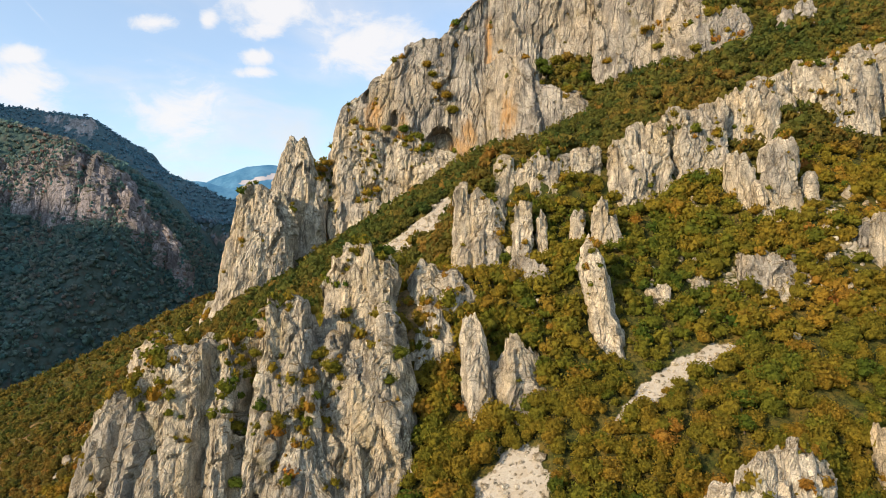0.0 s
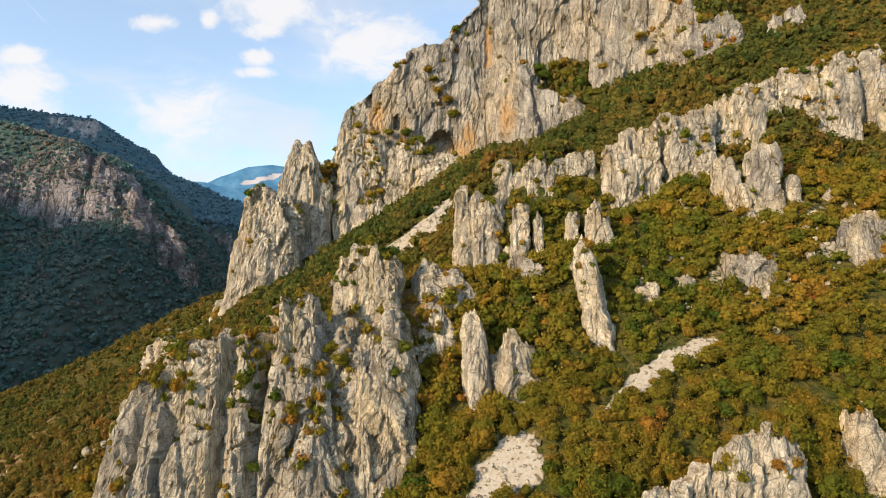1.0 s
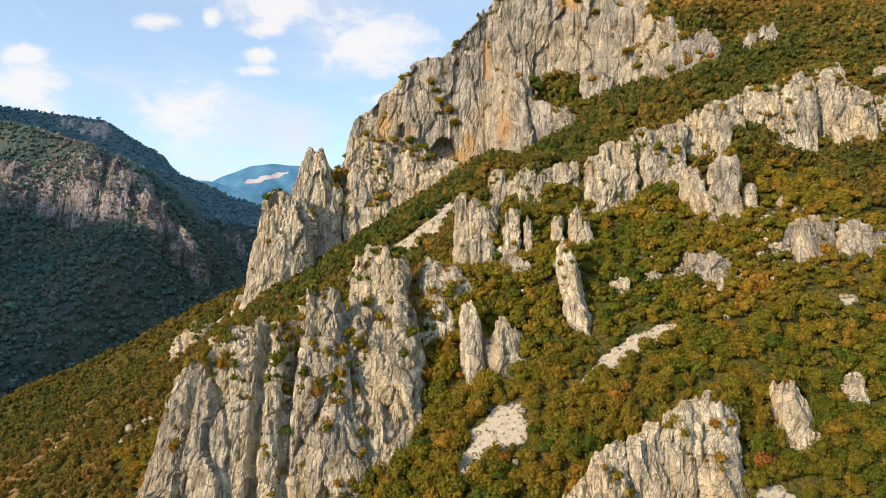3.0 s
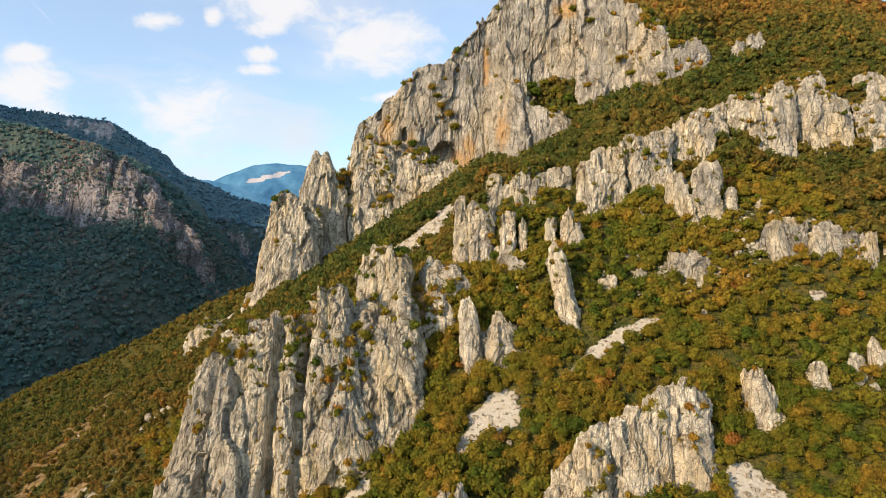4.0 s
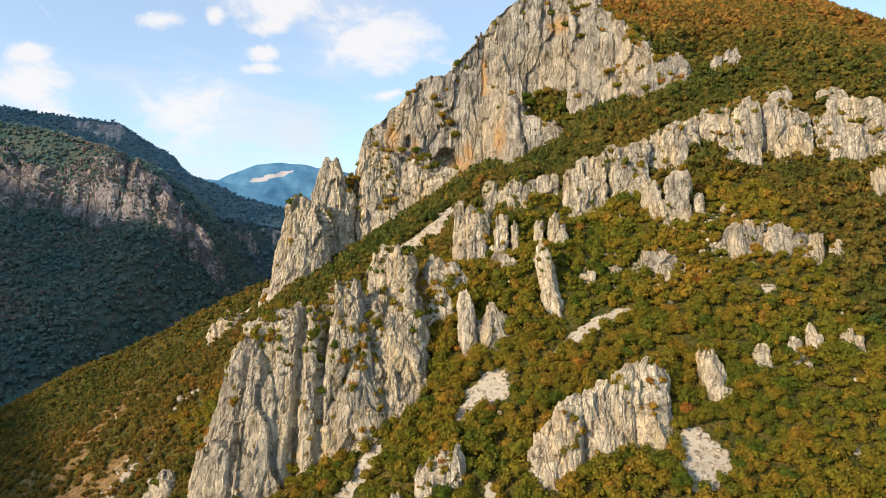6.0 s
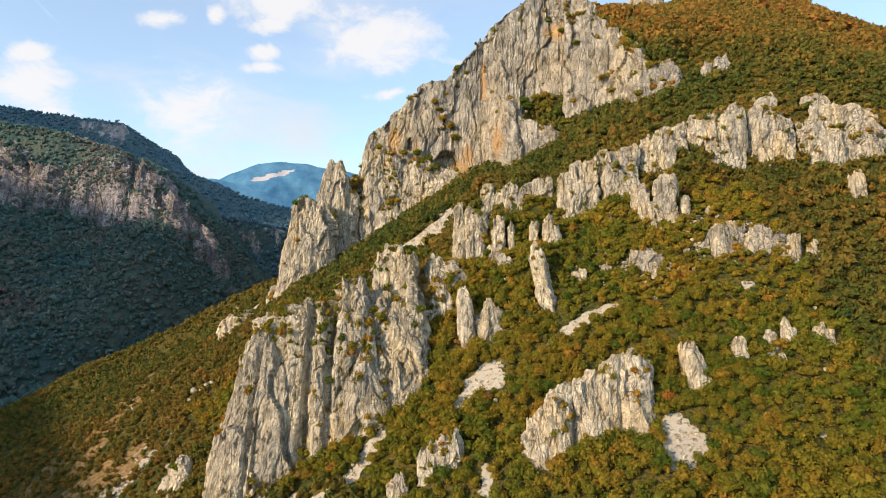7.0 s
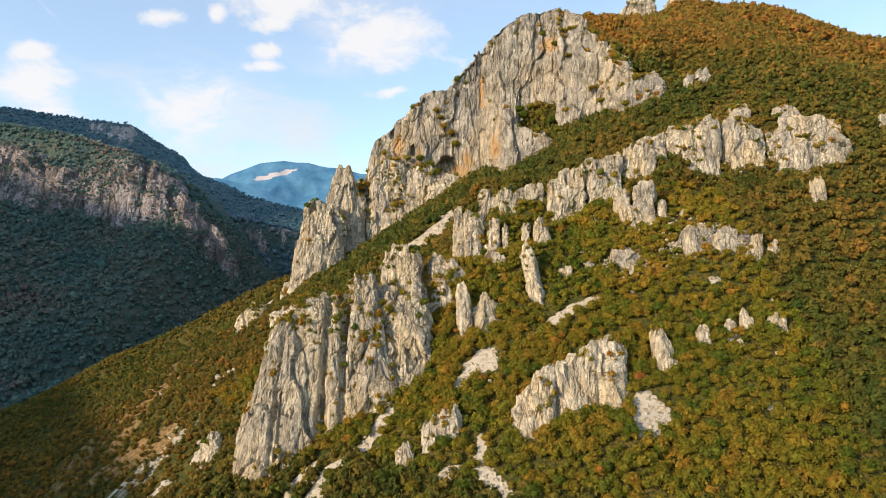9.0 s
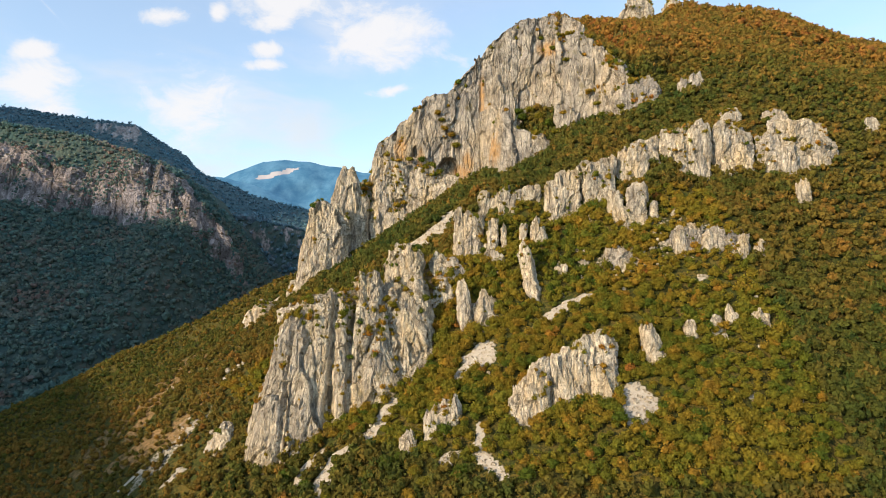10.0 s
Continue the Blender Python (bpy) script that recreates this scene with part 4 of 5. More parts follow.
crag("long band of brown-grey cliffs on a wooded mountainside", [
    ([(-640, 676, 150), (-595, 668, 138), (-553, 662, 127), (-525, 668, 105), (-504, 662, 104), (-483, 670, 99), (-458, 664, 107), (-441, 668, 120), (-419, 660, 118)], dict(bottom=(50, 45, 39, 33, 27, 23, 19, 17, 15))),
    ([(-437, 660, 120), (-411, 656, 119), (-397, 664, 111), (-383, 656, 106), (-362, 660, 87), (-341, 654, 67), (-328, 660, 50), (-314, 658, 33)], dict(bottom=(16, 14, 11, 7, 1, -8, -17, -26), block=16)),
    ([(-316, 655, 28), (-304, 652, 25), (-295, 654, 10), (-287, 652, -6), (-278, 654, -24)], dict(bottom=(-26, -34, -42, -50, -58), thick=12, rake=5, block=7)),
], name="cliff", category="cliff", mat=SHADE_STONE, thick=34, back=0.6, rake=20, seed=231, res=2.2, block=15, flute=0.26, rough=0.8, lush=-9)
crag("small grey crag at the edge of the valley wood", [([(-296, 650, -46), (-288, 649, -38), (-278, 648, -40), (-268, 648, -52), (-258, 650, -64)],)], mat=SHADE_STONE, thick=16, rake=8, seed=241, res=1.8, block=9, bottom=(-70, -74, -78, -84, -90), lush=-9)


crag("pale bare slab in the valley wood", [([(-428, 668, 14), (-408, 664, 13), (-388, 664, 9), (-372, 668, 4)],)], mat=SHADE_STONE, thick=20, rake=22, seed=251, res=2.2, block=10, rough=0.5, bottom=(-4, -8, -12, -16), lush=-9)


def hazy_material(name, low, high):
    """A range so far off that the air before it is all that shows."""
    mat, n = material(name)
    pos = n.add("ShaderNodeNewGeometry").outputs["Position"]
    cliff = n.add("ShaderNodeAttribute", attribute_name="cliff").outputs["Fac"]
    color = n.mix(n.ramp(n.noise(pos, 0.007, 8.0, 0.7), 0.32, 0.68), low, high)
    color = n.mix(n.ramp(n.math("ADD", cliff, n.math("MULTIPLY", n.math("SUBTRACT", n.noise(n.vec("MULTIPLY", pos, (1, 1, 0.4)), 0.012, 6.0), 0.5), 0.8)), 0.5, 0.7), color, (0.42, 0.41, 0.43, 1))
    # blue haze is put into the base colour and given off as a glow
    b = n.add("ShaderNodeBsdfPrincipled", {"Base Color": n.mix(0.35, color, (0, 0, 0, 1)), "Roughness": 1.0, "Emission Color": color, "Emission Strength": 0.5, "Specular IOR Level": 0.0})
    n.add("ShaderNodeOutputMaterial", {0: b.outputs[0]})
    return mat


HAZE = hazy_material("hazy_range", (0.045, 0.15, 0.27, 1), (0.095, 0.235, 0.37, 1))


def far_range():
    xs = (-2600, -1900, -1700, -1560, -1380, -1180, -1040, -800, -500, 0, 600)
    zs = (400, 440, 462, 522, 574, 586, 580, 540, 485, 300, 100)
    gx, gv = np.arange(xs[0], xs[-1], 20.0), np.linspace(0, 1, 50)
    U, V = (a.ravel() for a in np.meshgrid(gx, gv, indexing="ij"))
    p = np.stack([U, V * 900, np.zeros_like(U)], 1)
    top = np.interp(U, xs, zs) + 30 * fbm(p * (1, 0, 0) / 260, 5, 301)
    z = -400 + (top + 400) * (1 - V ** 1.15)
    y = 4150 - 900 * V + 420 * fbm(p / 330, 5, 305) * V ** 0.6
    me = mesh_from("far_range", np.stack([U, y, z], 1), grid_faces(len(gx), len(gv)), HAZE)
    paint(me, "cliff", smooth(-np.hypot((U + 1240) / 185, (z - 478 - 0.26 * (U + 1240)) / 25) - 0.5 * fbm(np.stack([U, z, 0 * U], 1) / 45, 4, 309), -1.25, -0.6))
    tagged(new("far_range", me), "blue hazy mountain with one pale rock scar", "mountain", kind="structure")
    xs = (-2600, -1950, -1800, -1650, -1500, -1350, -1200, -900)
    zs = (520, 480, 455, 430, 410, 385, 340, 200)
    gx = np.arange(xs[0], xs[-1], 18.0)
    U, V = (a.ravel() for a in np.meshgrid(gx, gv, indexing="ij"))
    p = np.stack([U, V * 900, np.zeros_like(U)], 1)
    top = np.interp(U, xs, zs) + 20 * fbm(p * (1, 0, 0) / 120, 4, 311)
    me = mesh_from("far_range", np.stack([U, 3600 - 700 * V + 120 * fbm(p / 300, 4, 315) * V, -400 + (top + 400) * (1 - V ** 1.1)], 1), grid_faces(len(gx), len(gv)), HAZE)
    paint(me, "cliff", np.zeros(len(U)))
    tagged(new("far_range", me), "blue hazy shoulder of a distant mountain", "mountain", kind="structure")


far_range()


def shadow_mountain():
    """An unseen mountain behind the viewer's shoulder, added so that the valley lies in its shadow."""
    across, along = np.arange(-2200, 60, 25.0), np.arange(330, 1700, 25.0)
    s, t = (a.ravel() for a in np.meshgrid(across, along, indexing="ij"))
    ax, ay = SUN.x / math.hypot(SUN.x, SUN.y), SUN.y / math.hypot(SUN.x, SUN.y)
    x, y = ax * t - ay * s, ay * t + ax * s
    p = np.stack([x, y, np.zeros_like(x)], 1)
    # heights set by where the shadow should fall on slopes and cliffs
    z = VALLEY - 6 + (735 + 410 * smooth(-s, 990, 1180)) * np.maximum(0, 1 - np.abs(t - 1050) / 470) * smooth(-s, 420, 540) + 20 * fbm(p / 140, 4, 331)
    z = np.maximum(z, VALLEY - 6 + 398 * np.maximum(0, 1 - np.abs(t - 700) / 330) * smooth(-s, 60, 160) * smooth(s, -620, -480) + 12 * fbm(p / 90, 4, 335))
    me = mesh_from("mountain", np.stack([x, y, z], 1), grid_faces(len(across), len(along)), HAZED_WOODS)
    paint(me, "cliff", np.zeros(len(x)))
    tagged(new("mountain", me), "unseen mountain added to shade the valley", "mountain", kind="structure")


shadow_mountain()

# ---- woods ----
GOLD = (1 + 5 ** 0.5) / 2
ICO = np.array([(-1, GOLD, 0), (1, GOLD, 0), (-1, -GOLD, 0), (1, -GOLD, 0), (0, -1, GOLD), (0, 1, GOLD), (0, -1, -GOLD), (0, 1, -GOLD), (GOLD, 0, -1), (GOLD, 0, 1), (-GOLD, 0, -1), (-GOLD, 0, 1)]) / math.hypot(1, GOLD)
ICO_FACES = np.array([(0, 11, 5), (0, 5, 1), (0, 1, 7), (0, 7, 10), (0, 10, 11), (1, 5, 9), (5, 11, 4), (11, 10, 2), (10, 7, 6), (7, 1, 8),
                      (3, 9, 4), (3, 4, 2), (3, 2, 6), (3, 6, 8), (3, 8, 9), (4, 9, 5), (2, 4, 11), (6, 2, 10), (8, 6, 7), (9, 8, 1)])


def crown_shape(lobes, sprays, seed, spray, core=0.86):
    """One crown of height and width 1: clumps of foliage round the boughs, with loose sprays of leaves standing out of them. Vertices and triangles."""
    r = np.random.default_rng(seed)
    at = r.normal(size=(lobes, 3))
    at /= np.linalg.norm(at, axis=1, keepdims=True)
    at = at * r.uniform(0.20, 0.30, lobes)[:, None] * (1, 1, 0.7) + (0, 0, 0.45)
    at[0] = (0, 0, 0.42)
    size = r.uniform(0.20, 0.30, lobes)
    size[0] *= 1.25
    verts, faces = [], []
    for k in range(lobes):
        spin = Euler(r.uniform(0, 6.28, 3)).to_matrix()
        v = ICO @ np.array(spin) * r.uniform(0.78, 1.25, (12, 1)) * size[k] * (core, core, 0.88 * core) + at[k]
        v[:, 2] = np.maximum(v[:, 2], 0.02)
        faces.append(ICO_FACES + 12 * k)
        verts.append(v)
    which = r.integers(0, lobes, sprays)
    d = r.normal(size=(sprays, 3))
    d[:, 2] = np.abs(d[:, 2]) - 0.35
    d /= np.linalg.norm(d, axis=1, keepdims=True)
    mid = at[which] + d * (size[which] * r.uniform(0.72, 1.28, sprays))[:, None]
    n = d + 0.7 * r.normal(size=(sprays, 3))
    n /= np.linalg.norm(n, axis=1, keepdims=True)
    t = np.cross(n, r.normal(size=(sprays, 3)))
    t /= np.linalg.norm(t, axis=1, keepdims=True)
    b = np.cross(n, t)
    h = spray * r.uniform(0.6, 1.3, sprays)[:, None] / 2
    verts.append(np.stack([mid - t * h - b * h * 0.6, mid + t * h - b * h * 0.5, mid + b * h * 1.1], 1).reshape(-1, 3))
    faces.append(np.arange(3 * sprays).reshape(-1, 3) + 12 * lobes)
    return np.concatenate(verts), np.concatenate(faces)


def woods(name, label, places, sizes, tints, lobes, sprays, spray, variants=10, seed=0, mat=None):
    """Many crowns joined into one mesh."""
    if len(places) == 0:
        return None
    r = np.random.default_rng(seed)
    shapes = [crown_shape(lobes, sprays, seed * 50 + k, spray, 0.74 if lobes > 3 else 0.79) for k in range(variants)]
    pick = r.integers(0, variants, len(places))
    turn = r.uniform(0, 2 * math.pi, len(places))
    wide = r.uniform(0.92, 1.22, len(places))
    verts, tint, faces, base = [], [], [], 0
    for k in range(variants):
        i = np.where(pick == k)[0]
        c, s = np.cos(turn[i])[:, None], np.sin(turn[i])[:, None]
        v = shapes[k][0][None]
        w = (sizes[i] * wide[i])[:, None]
        moved = np.stack([(v[..., 0] * c - v[..., 1] * s) * w, (v[..., 0] * s + v[..., 1] * c) * w, v[..., 2] * sizes[i][:, None] * 1.18], -1) + places[i][:, None, :]
        verts.append(moved.reshape(-1, 3))
        tint.append(np.repeat(tints[i], v.shape[1]))
        faces.append((shapes[k][1][None] + (base + v.shape[1] * np.arange(len(i)))[:, None, None]).reshape(-1, 3))
        base += v.shape[1] * len(i)
    me = mesh_from(name, np.concatenate(verts), np.concatenate(faces), mat or LEAVES)
    paint(me, "tint", np.concatenate(tint))
    return tagged(new(name, me), label, "woods", kind="stuff")


def scattered(x0, x1, y0, y1, step, seed):
    r = np.random.default_rng(seed)
    X, Y = np.meshgrid(np.arange(x0, x1, step), np.arange(y0, y1, step), indexing="ij")
    X = X.ravel() + r.uniform(-0.85, 0.85, X.size) * step
    Y = Y.ravel() + r.uniform(-0.85, 0.85, Y.size) * step
    return X, Y


def tint_of(x, y, r):
    """Greener low down and in gullies, redder high up."""
    p = np.stack([x, y, np.zeros_like(x)], 1)
    base = 0.44 + 0.17 * fbm(p / 45, 3, 401) + 0.15 * fbm(p / 9, 2, 405) + 0.26 * smooth(y + 0.35 * x, 285, 350) * smooth(x, 40, 110) - 0.14 * smooth(y, 190, 240) * smooth(-y, -300, -270) + 0.12 * smooth(-x, 80, 120) - 0.06 * smooth(-y, -125, -95)
    return np.clip(base + r.normal(size=len(x)) * 0.12 + 0.26 * (r.uniform(size=len(x)) > 0.98), 0.02, 0.98)


def in_sight(x, y, z):
    """Whether a place across the valley stands clear of the near ridge."""
    far = y + 120
    return z / far > np.interp(x / far, (-0.76, -0.618, -0.359, -0.2), (-0.29, -0.215, -0.081, -0.02)) - 0.05


def plant_hillside():
    r = np.random.default_rng(77)
    X, Y = scattered(-290, 330, 42, 335, 2.12, 500)
    Z = hillside(X, Y)
    # how near the viewer ever comes to a tree
    near = np.maximum.reduce([Y, np.abs(X) / 0.754, -Z / 0.424])
    thin = np.where(near > 190, 0.66, np.where(near > 140, 0.86, 1.0))
    stays = r.uniform(size=len(X)) < thin
    sx, sy = scattered(-60, 200, 56, 300, 2.2, 503)
    sz = hillside(sx, sy)
    bank = np.hypot(hillside(sx + 2, sy) - sz, hillside(sx, sy + 2) - sz) / 2 > np.where(sy > 118, 1.25, 0.95)
    X, Y, Z, stays = np.r_[X, sx[bank]], np.r_[Y, sy[bank]], np.r_[Z, sz[bank]], np.r_[stays, np.ones(bank.sum(), bool)]
    near = np.maximum.reduce([Y, np.abs(X) / 0.754, -Z / 0.424])
    far_x, far_y = scattered(40, 480, 335, 500, 4.4, 501)
    low_x, low_y = scattered(-470, -70, 335, 720, 6.5, 502)
    fields = [(X[stays & (near <= 118)], Y[stays & (near <= 118)], 5, 290, 0.102, 3.7), (X[stays & (near > 118) & (near <= 165)], Y[stays & (near > 118) & (near <= 165)], 4, 106, 0.150, 3.8),
              (X[stays & (near > 165) & (near <= 235)], Y[stays & (near > 165) & (near <= 235)], 1, 40, 0.235, 4.2), (X[stays & (near > 235)], Y[stays & (near > 235)], 1, 12, 0.32, 4.5),
              (far_x, far_y, 1, 13, 0.34, 5.4), (low_x, low_y, 1, 12, 0.5, 8.0)]
    for k, (X, Y, lobes, sprays, spray, size) in enumerate(fields):
        seen = (np.abs(X) < 0.80 * (Y + 125) + 12) & ~((X < -60) & (Y > 318) & (Y < 335)) & ~((X > -62) & (X < 40) & (Y > 302) & (Y < 335))
        X, Y = X[seen], Y[seen]
        Z = hillside(X, Y)
        e = 2.0
        steep = np.hypot(hillside(X + e, Y) - Z, hillside(X, Y + e) - Z) / e
        free = np.array([(int(math.floor(a)), int(math.floor(b))) not in ROCK_CELLS for a, b in zip(X, Y)])
        p = np.stack([X, Y, np.zeros_like(X)], 1)
        gaps = fbm(p / 12, 3, 411) + 0.2 * r.normal(size=len(X)) < 0.80
        keep = free & (steep < np.where(Y > 255, 8.0, 4.5)) & (bareness(X, Y) < r.uniform(0.2, 0.7, len(X))) & (bareness(X, Y, DRY) < r.uniform(0.3, 1.5, len(X))) & gaps
        if k == 5:
            keep &= in_sight(X, Y, Z + 6)
        X, Y, Z = X[keep], Y[keep], Z[keep]
        sizes = size * np.exp(np.clip(0.26 * r.normal(size=len(X)), -0.6, 0.42)) * (1 + 0.3 * fbm(np.stack([X, Y, 0 * X], 1) / 20, 2, 421)) * (1 - 0.34 * smooth(-X, 82, 105) * (k < 4))
        woods("scrub_wood", "dense autumn scrub wood in olive, green and rust", np.stack([X, Y, Z - 0.10 * sizes], 1), sizes, tint_of(X, Y, r) * (0.5 if k == 5 else 1.0), lobes, sprays, spray, 12, 20 + k, HAZED_LEAVES if k == 5 else DIMMED_LEAVES if k > 1 else LEAVES)


plant_hillside()


def plant_ledges():
    r = np.random.default_rng(78)
    at = np.array(LEDGES)
    sizes = 0.7 + 2.6 * r.uniform(size=len(at)) ** 1.6 * np.where(at[:, 1] > 240, 1.5, 1.0)
    at[:, 2] -= 0.2 * sizes
    tint = np.clip(0.52 + 0.18 * r.normal(size=len(at)) + 0.3 * fbm(at / 14, 2, 93), 0.02, 0.95)
    woods("ledge_shrubs", "small shrubs and tufts rooted on rock ledges", at, sizes, tint, 1, 34, 0.26, 10, 31)


plant_ledges()


def plant_far_cliffs():
    at = np.array(FAR_LEDGES)
    r = np.random.default_rng(79)
    woods("cliff_shrubs", "dark scrub clinging to far cliffs", at - (0, 0, 1.0), r.uniform(3.0, 6.5, len(at)), np.clip(0.42 + 0.25 * r.normal(size=len(at)), 0.0, 0.95), 1, 8, 0.42, 6, 33, HAZED_LEAVES)


plant_far_cliffs()


def plant_mountain(grid, step, size, count, y_hi, seed, label, mat, autumn=0.26):
    """Crowns over a far mountainside, where it is not cliff."""
    gx, gy, z, bluff = grid
    X, Y = scattered(gx[0], gx[-1] - 12, gy[0], min(gy[-1] - 12, y_hi), step, seed)
    r = np.random.default_rng(seed)
    i, j = ((X - gx[0]) / (gx[1] - gx[0])).astype(int), ((Y - gy[0]) / (gy[1] - gy[0])).astype(int)
    i, j = np.clip(i, 0, len(gx) - 2), np.clip(j, 0, len(gy) - 2)
    fx, fy = (X - gx[i]) / (gx[1] - gx[0]), (Y - gy[j]) / (gy[1] - gy[0])
    Z = z[i, j] * (1 - fx) * (1 - fy) + z[i + 1, j] * fx * (1 - fy) + z[i, j + 1] * (1 - fx) * fy + z[i + 1, j + 1] * fx * fy
    steep = np.hypot(z[i + 1, j] - z[i, j], z[i, j + 1] - z[i, j]) / (gx[1] - gx[0])
    p = np.stack([X, Y, 0 * X], 1)
    keep = (bluff[i, j] + 0.25 * r.normal(size=len(X)) < 0.62) & (steep < 25) & (np.abs(X) < 0.82 * (Y + 130) + 20) & (X < -40) & (Z > VALLEY + 5) & in_sight(X, Y, Z)
    X, Y, Z = X[keep], Y[keep], Z[keep]
    sizes = size * np.exp(0.25 * r.normal(size=len(X)))
    tint = np.clip(autumn + 0.34 * fbm(p[keep] / 60, 3, seed + 2) + 0.14 * r.normal(size=len(X)), 0.0, 0.9)
    woods("mountain_wood", label, np.stack([X, Y, Z - 0.2 * sizes], 1), sizes, tint, 1, count, 0.36, 6, seed, mat)


plant_mountain(NEAR_GRID, 4.4, 7.2, 6, 800, 601, "dark green wood on a shaded mountainside", HAZED_LEAVES, 0.42)
plant_mountain(SIDE_GRID, 7.0, 9.0, 6, 900, 602, "dark green wood on a low ridge", HAZED_FAR_LEAVES, 0.4)
plant_mountain(FAR_GRID, 7.4, 6.4, 3, 1385, 603, "wood tinted haze-blue on a distant flat-topped mountain", HAZED_FAR_LEAVES, 0.14)


# ---- single trees, boulders and scree ----
def trunk_mesh(seed):
    """A short tapered trunk that forks into limbs; height 1."""
    r = np.random.default_rng(seed)
    verts, faces = [], []

    def limb(a, b, ra, rb):
        a, b = np.array(a, float), np.array(b, float)
        way = (b - a) / np.linalg.norm(b - a)
        u = np.cross(way, (0.3, 0.9, 0.1))
        u /= np.linalg.norm(u)
        w = np.cross(way, u)
        o = len(verts) * 12
        ring = np.linspace(0, 2 * math.pi, 6, endpoint=False)
        verts.append(np.concatenate([c + rad * (np.cos(ring)[:, None] * u + np.sin(ring)[:, None] * w) for c, rad in ((a, ra), (b, rb))]))
        faces.extend((o + k, o + (k + 1) % 6, o + 6 + (k + 1) % 6, o + 6 + k) for k in range(6))

    fork = np.array((r.uniform(-0.04, 0.04), r.uniform(-0.04, 0.04), 0.30))
    limb((0, 0, -0.12), fork, 0.040, 0.028)
    for k in range(4):
        a = 1.57 * k + r.uniform(-0.5, 0.5)
        limb(fork, fork + (0.2 * math.cos(a), 0.2 * math.sin(a), r.uniform(0.2, 0.36)), 0.022, 0.009)
    return mesh_from("trunk", np.concatenate(verts), np.array(faces), BARK)


TREE_KINDS = [("dark green bushy tree on the steep slope", 0.10), ("olive green bushy tree on the steep slope", 0.42), ("yellow-brown autumn tree on the steep slope", 0.68),
              ("rust-orange autumn tree among green scrub", 0.90), ("fresh green tree beside pale scree", 0.27)]


def single_tree(label, tint, seed):
    root = tagged(new("tree"), label, "tree", "single trees on the slope")
    part("trunk", trunk_mesh(seed), root, "thin grey-brown trunk")
    v, f = crown_shape(7, 560, seed, 0.085, 0.74)
    me = mesh_from("crown", v * (1.15, 1.15, 1.0), f, LEAVES)
    paint(me, "tint", np.full(len(v), tint))
    part("crown", me, root)
    return root


def single_trees():
    r = np.random.default_rng(90)
    made = {}
    X, Y = scattered(-70, 120, 58, 108, 8.0, 91)
    bare = bareness(X, Y)
    for x, y, b in zip(X, Y, bare):
        if (int(math.floor(x)), int(math.floor(y))) in ROCK_CELLS or b > 0.3:
            continue
        kind = int(r.choice(4, p=(0.32, 0.38, 0.26, 0.04)))
        shape = int(r.integers(0, 2))
        size = r.uniform(4.0, 5.6)
        m = pose(x, y, height(x, y) - 0.1, 0, 0, r.uniform(0, 360))
        if (kind, shape) not in made:
            made[kind, shape] = single_tree(*TREE_KINDS[kind], 700 + 10 * kind + shape)
            ob = made[kind, shape]
            ob.matrix_basis = m
            ob.scale = (size,) * 3
        else:
            ob = copy_thing(made[kind, shape], m)
            ob.scale = (size,) * 3
    for x, y, size in ((54, 76, 5.5), (57, 73, 4.5), (55, 80, 4.0), (71, 90, 4.0), (68, 91.5, 3.5)):
        ob = single_tree(*TREE_KINDS[4], 750 + x)
        ob.location, ob.scale = (x, y, height(x, y) - 0.1), (size,) * 3


single_trees()


def rooted_bushes(group, spots, seed):
    """Bushes that root in clefts and on ledges: x, y, z, kind, size."""
    for k, (x, y, z, kind, size) in enumerate(spots):
        ob = single_tree(CRAG_KINDS[kind], TREE_KINDS[kind][1], seed + k)
        ob["group"] = group
        ob.location, ob.scale = (x, y, z - 0.45 * size), (size * 1.1, size * 1.1, size)


CRAG_KINDS = ("dark green bush rooted in a rock cleft", "olive bush rooted on a rock ledge", "yellow-brown bush on a rock ledge", "rust-red bush on a rock ledge", "fresh green bush hanging on the crag")
rooted_bushes("bushes on the crag", ((-9.0, 119.0, -21.4, 4, 4.2), (-10.7, 117.0, -26.0, 4, 3.2), (-24.5, 119.0, -21.3, 1, 4.0), (-21.8, 117.0, -23.3, 1, 4.4), (-25.7, 115.0, -25.6, 2, 3.2),
                                    (-39.5, 112.0, -33.6, 1, 3.2), (-37.7, 108.0, -42.8, 0, 3.0), (-10.5, 137.0, -2.4, 1, 5.0), (-13.2, 140.0, -0.1, 0, 4.6), (-14.7, 133.0, -12.3, 3, 2.6),
                                    (-22.0, 131.0, -15.0, 2, 2.6), (-37.1, 116.0, -20.6, 1, 2.6), (-33.1, 128.0, -15.6, 2, 3.4), (12.8, 160.0, -1.4, 1, 3.4)), 770)
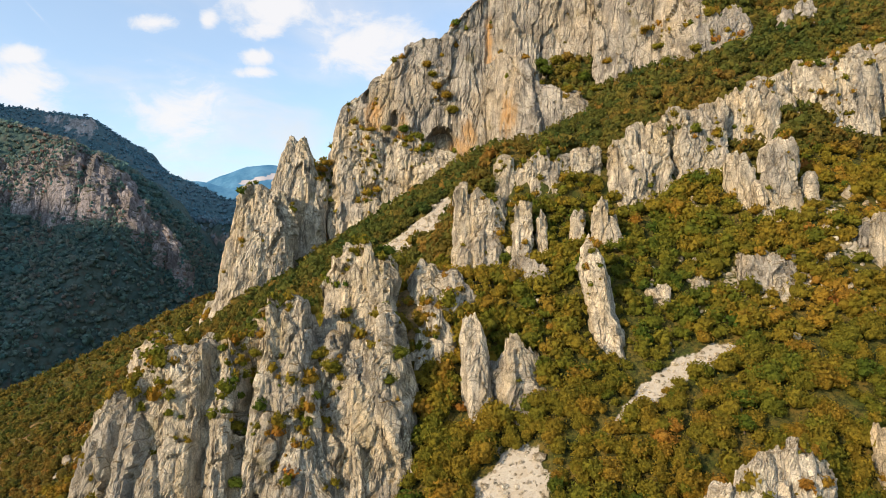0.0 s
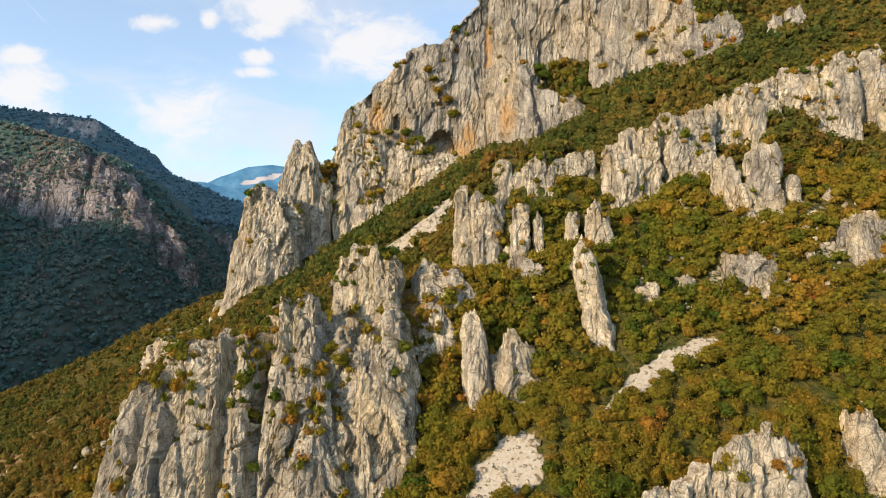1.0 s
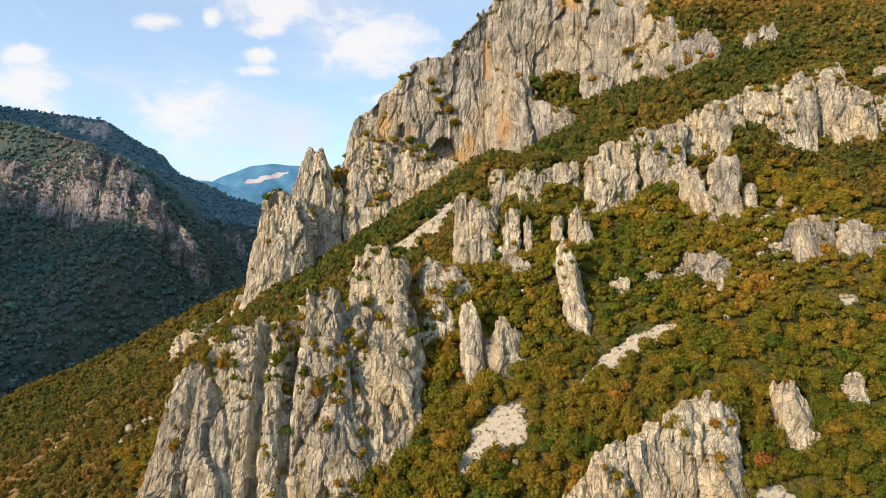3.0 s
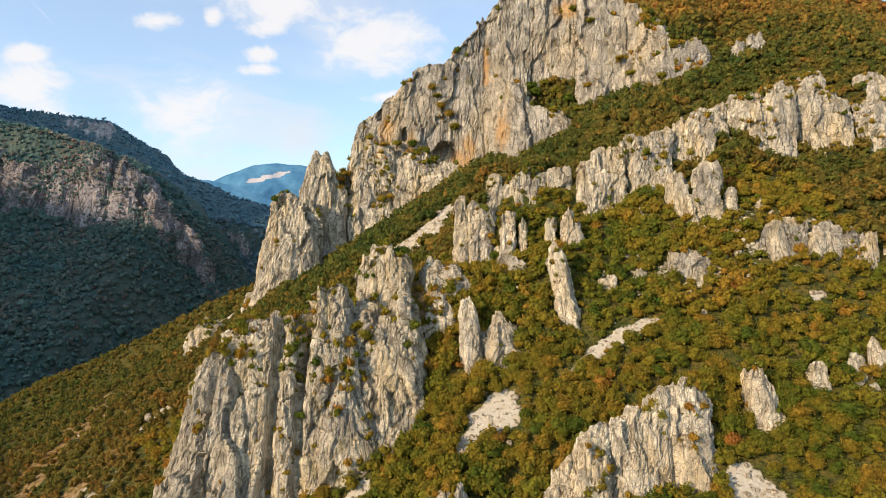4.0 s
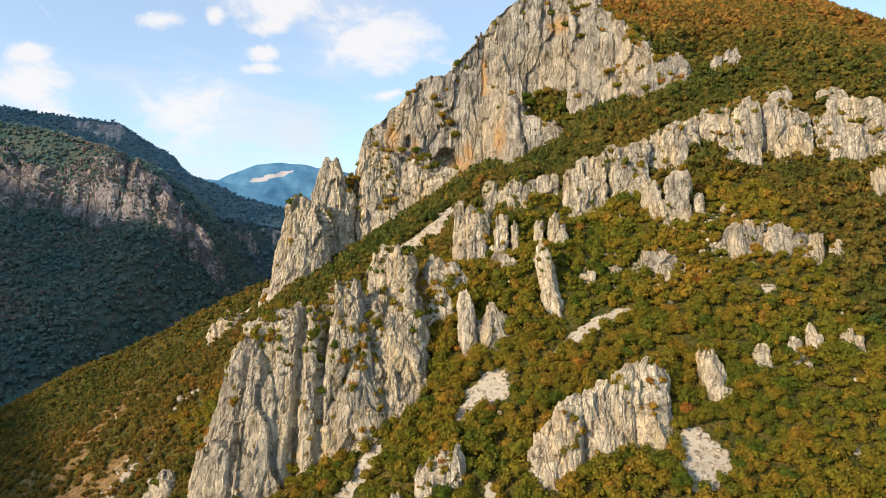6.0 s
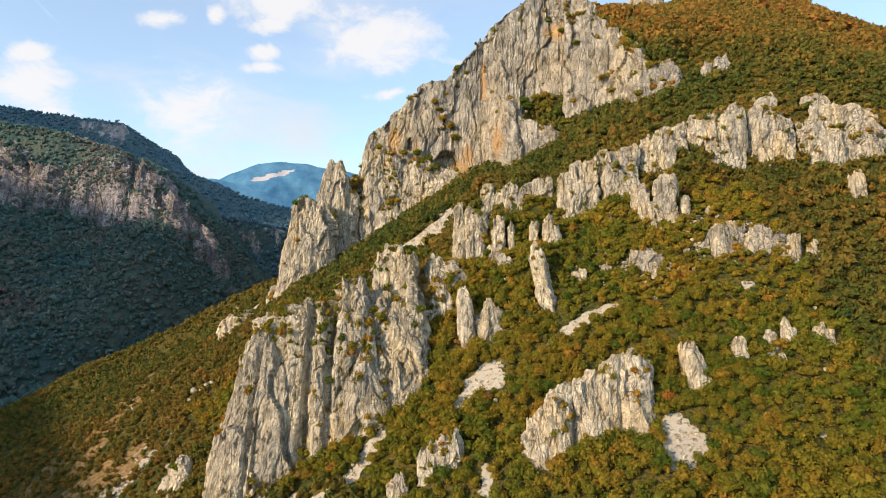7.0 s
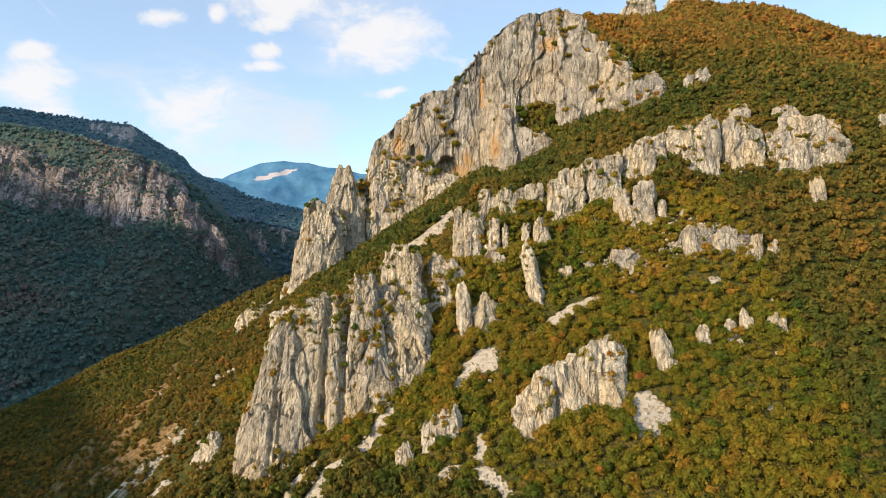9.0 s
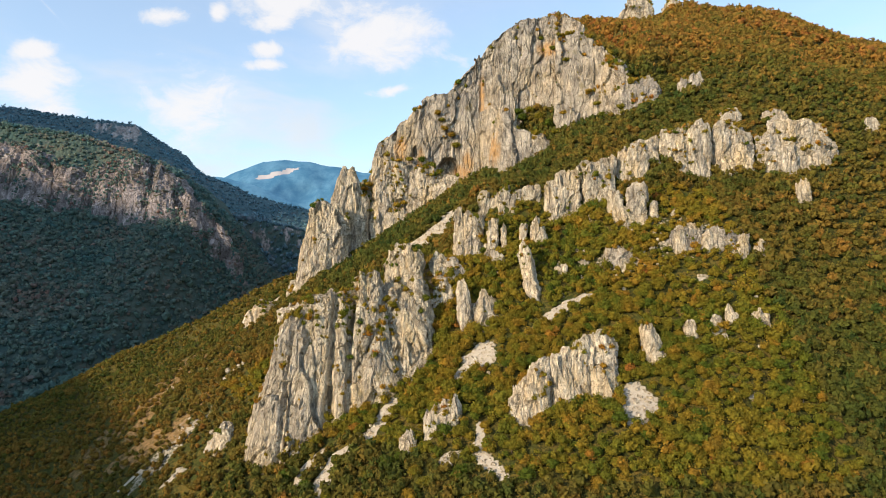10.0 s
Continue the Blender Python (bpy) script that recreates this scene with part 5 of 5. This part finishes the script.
rooted_bushes("bushes on the cliff", ((0.9, 289.5, 76, 2, 6.0), (-5, 289.5, 86, 1, 4.5), (-3, 288.5, 80.5, 2, 5.0), (5, 288.5, 68.5, 1, 5.5), (-8, 290, 91, 2, 4.5), (-28, 284, 58, 1, 5.0), (-34, 281, 57, 2, 4.5), (-19, 284, 58, 0, 5.5),
                                     (-12, 284, 55, 1, 4.5), (48, 288, 91, 0, 6.5), (55, 288, 92, 1, 7.0), (50, 284, 86, 0, 7.0), (61, 281, 86, 1, 6.5), (66, 276, 81, 0, 7.0), (71, 271, 74, 1, 6.0), (75, 269, 86, 2, 4.5),
                                     (90, 263, 98, 2, 5.0), (95, 260, 90, 1, 4.5), (97, 256, 82, 4, 5.0), (107, 250, 85, 1, 5.0), (78, 274, 122, 1, 4.5), (72, 290, 135, 4, 4.5), (-58, 279, 38, 3, 5.0), (-59, 276, 33, 2, 5.5), (-55, 278, 41, 2, 5.5)), 850)


def boulder_mesh(name, seed):
    """A broken block of limestone about one metre across."""
    bm = bmesh.new()
    bmesh.ops.create_icosphere(bm, subdivisions=2, radius=0.55)
    r = np.random.default_rng(seed)
    planes = r.normal(size=(9, 3))
    planes /= np.linalg.norm(planes, axis=1, keepdims=True)
    for v in bm.verts:
        for p in planes:
            over = v.co.dot(Vector(p)) - 0.40
            if over > 0:
                v.co -= Vector(p) * over * 0.9
        v.co += Vector(r.normal(size=3) * 0.012)
    me = bpy.data.meshes.new(name)
    bm.to_mesh(me)
    bm.free()
    me.materials.append(PALE_STONE)
    return me


def boulders():
    r = np.random.default_rng(95)
    shapes = [boulder_mesh("boulder", 800 + k) for k in range(5)]
    spots = [(-148, 190, 3), (-110, 178, 4), (-107, 174, 3), (-100, 128, 3), (-95, 116, 2.5), (-120, 140, 2.5), (-135, 160, 2.5), (60, 137, 2.5), (66, 140, 2), (72, 127, 2.5), (77, 125, 2), (84, 133, 2.5),
             (95, 108, 2), (48, 124, 2), (70, 118, 1.8), (88, 120, 2), (120, 112, 2), (18, 98, 1.6), (9, 97, 1.5), (60, 83, 1.6), (67, 84, 1.4), (-30, 92, 1.8), (-44, 88, 1.8), (2, 92, 2), (26, 100, 1.5), (110, 90, 1.6),
             (86, 136, 2.4), (92, 138, 2.2), (98, 134, 2.6), (105, 137, 2.2), (112, 135, 2.6), (118, 132, 2.2), (82, 130, 1.8), (76, 133, 2), (68, 130, 1.8), (62, 128, 1.6), (100, 128, 1.8), (90, 125, 1.5), (14, 146, 2), (20, 149, 2),
             (70, 137, 2), (73, 136, 2.2), (76, 136, 1.8), (70, 134, 1.8), (71, 132, 2.6), (74, 130, 2.6), (76, 130, 2.6), (75, 127, 2.2), (70, 128, 1.5), (67, 130, 1.8), (60, 135, 2.4), (59, 136, 2), (49, 134, 2.6), (52, 136, 2), (58, 129, 1.6), (58, 144, 1.8), (61, 140, 1.8), (48, 140, 1.5), (52, 138, 1.6), (92, 134, 2), (95, 134, 2), (96, 132, 2.8), (92, 129, 2), (87, 128, 1.8), (84, 126, 1.8), (102, 138, 3), (65, 153, 2.4), (67, 154, 2), (73, 157, 1.8), (22, 143, 2), (22, 140, 2.2), (23, 136, 2.2), (22, 134, 1.8), (23, 132, 1.6), (18, 157, 2), (93, 150, 1.8), (95, 144, 1.8), (105, 146, 1.8)]
    for x, y, size in spots:
        for _ in range(3):
            px, py = x + r.normal() * 1.5, y + r.normal() * 1.5
            k = size * r.uniform(0.35, 1.0)
            ob = tagged(new("boulder", shapes[int(r.integers(0, 5))]), "pale broken limestone boulder on the slope", "boulder", "boulders on the slope")
            ob.matrix_basis = pose(px, py, height(px, py) + 0.22 * k, *r.uniform(0, 360, 3))
            ob.scale = (k * r.uniform(0.9, 1.4), k, k * r.uniform(0.8, 1.1))


boulders()


def scree_stones():
    r = np.random.default_rng(96)
    X, Y = scattered(-125, 110, 58, 240, 1.0, 97)
    near = bareness(X, Y) > r.uniform(0.25, 1.0, len(X))
    X, Y = X[near], Y[near]
    Z = hillside(X, Y)
    k = np.exp(r.normal(size=len(X)) * 0.5) * 0.28
    v = ICO[None] * r.uniform(0.7, 1.25, (len(X), 12, 1)) * k[:, None, None] * (1.2, 1.0, 0.8) + np.stack([X, Y, Z + 0.1 * k], 1)[:, None]
    f = ICO_FACES[None] + (12 * np.arange(len(X)))[:, None, None]
    me = mesh_from("scree_stones", v.reshape(-1, 3), f.reshape(-1, 3), PALE_STONE, False)
    tagged(new("scree_stones", me), "loose pale limestone rubble on the scree", "rubble", kind="stuff")


scree_stones()
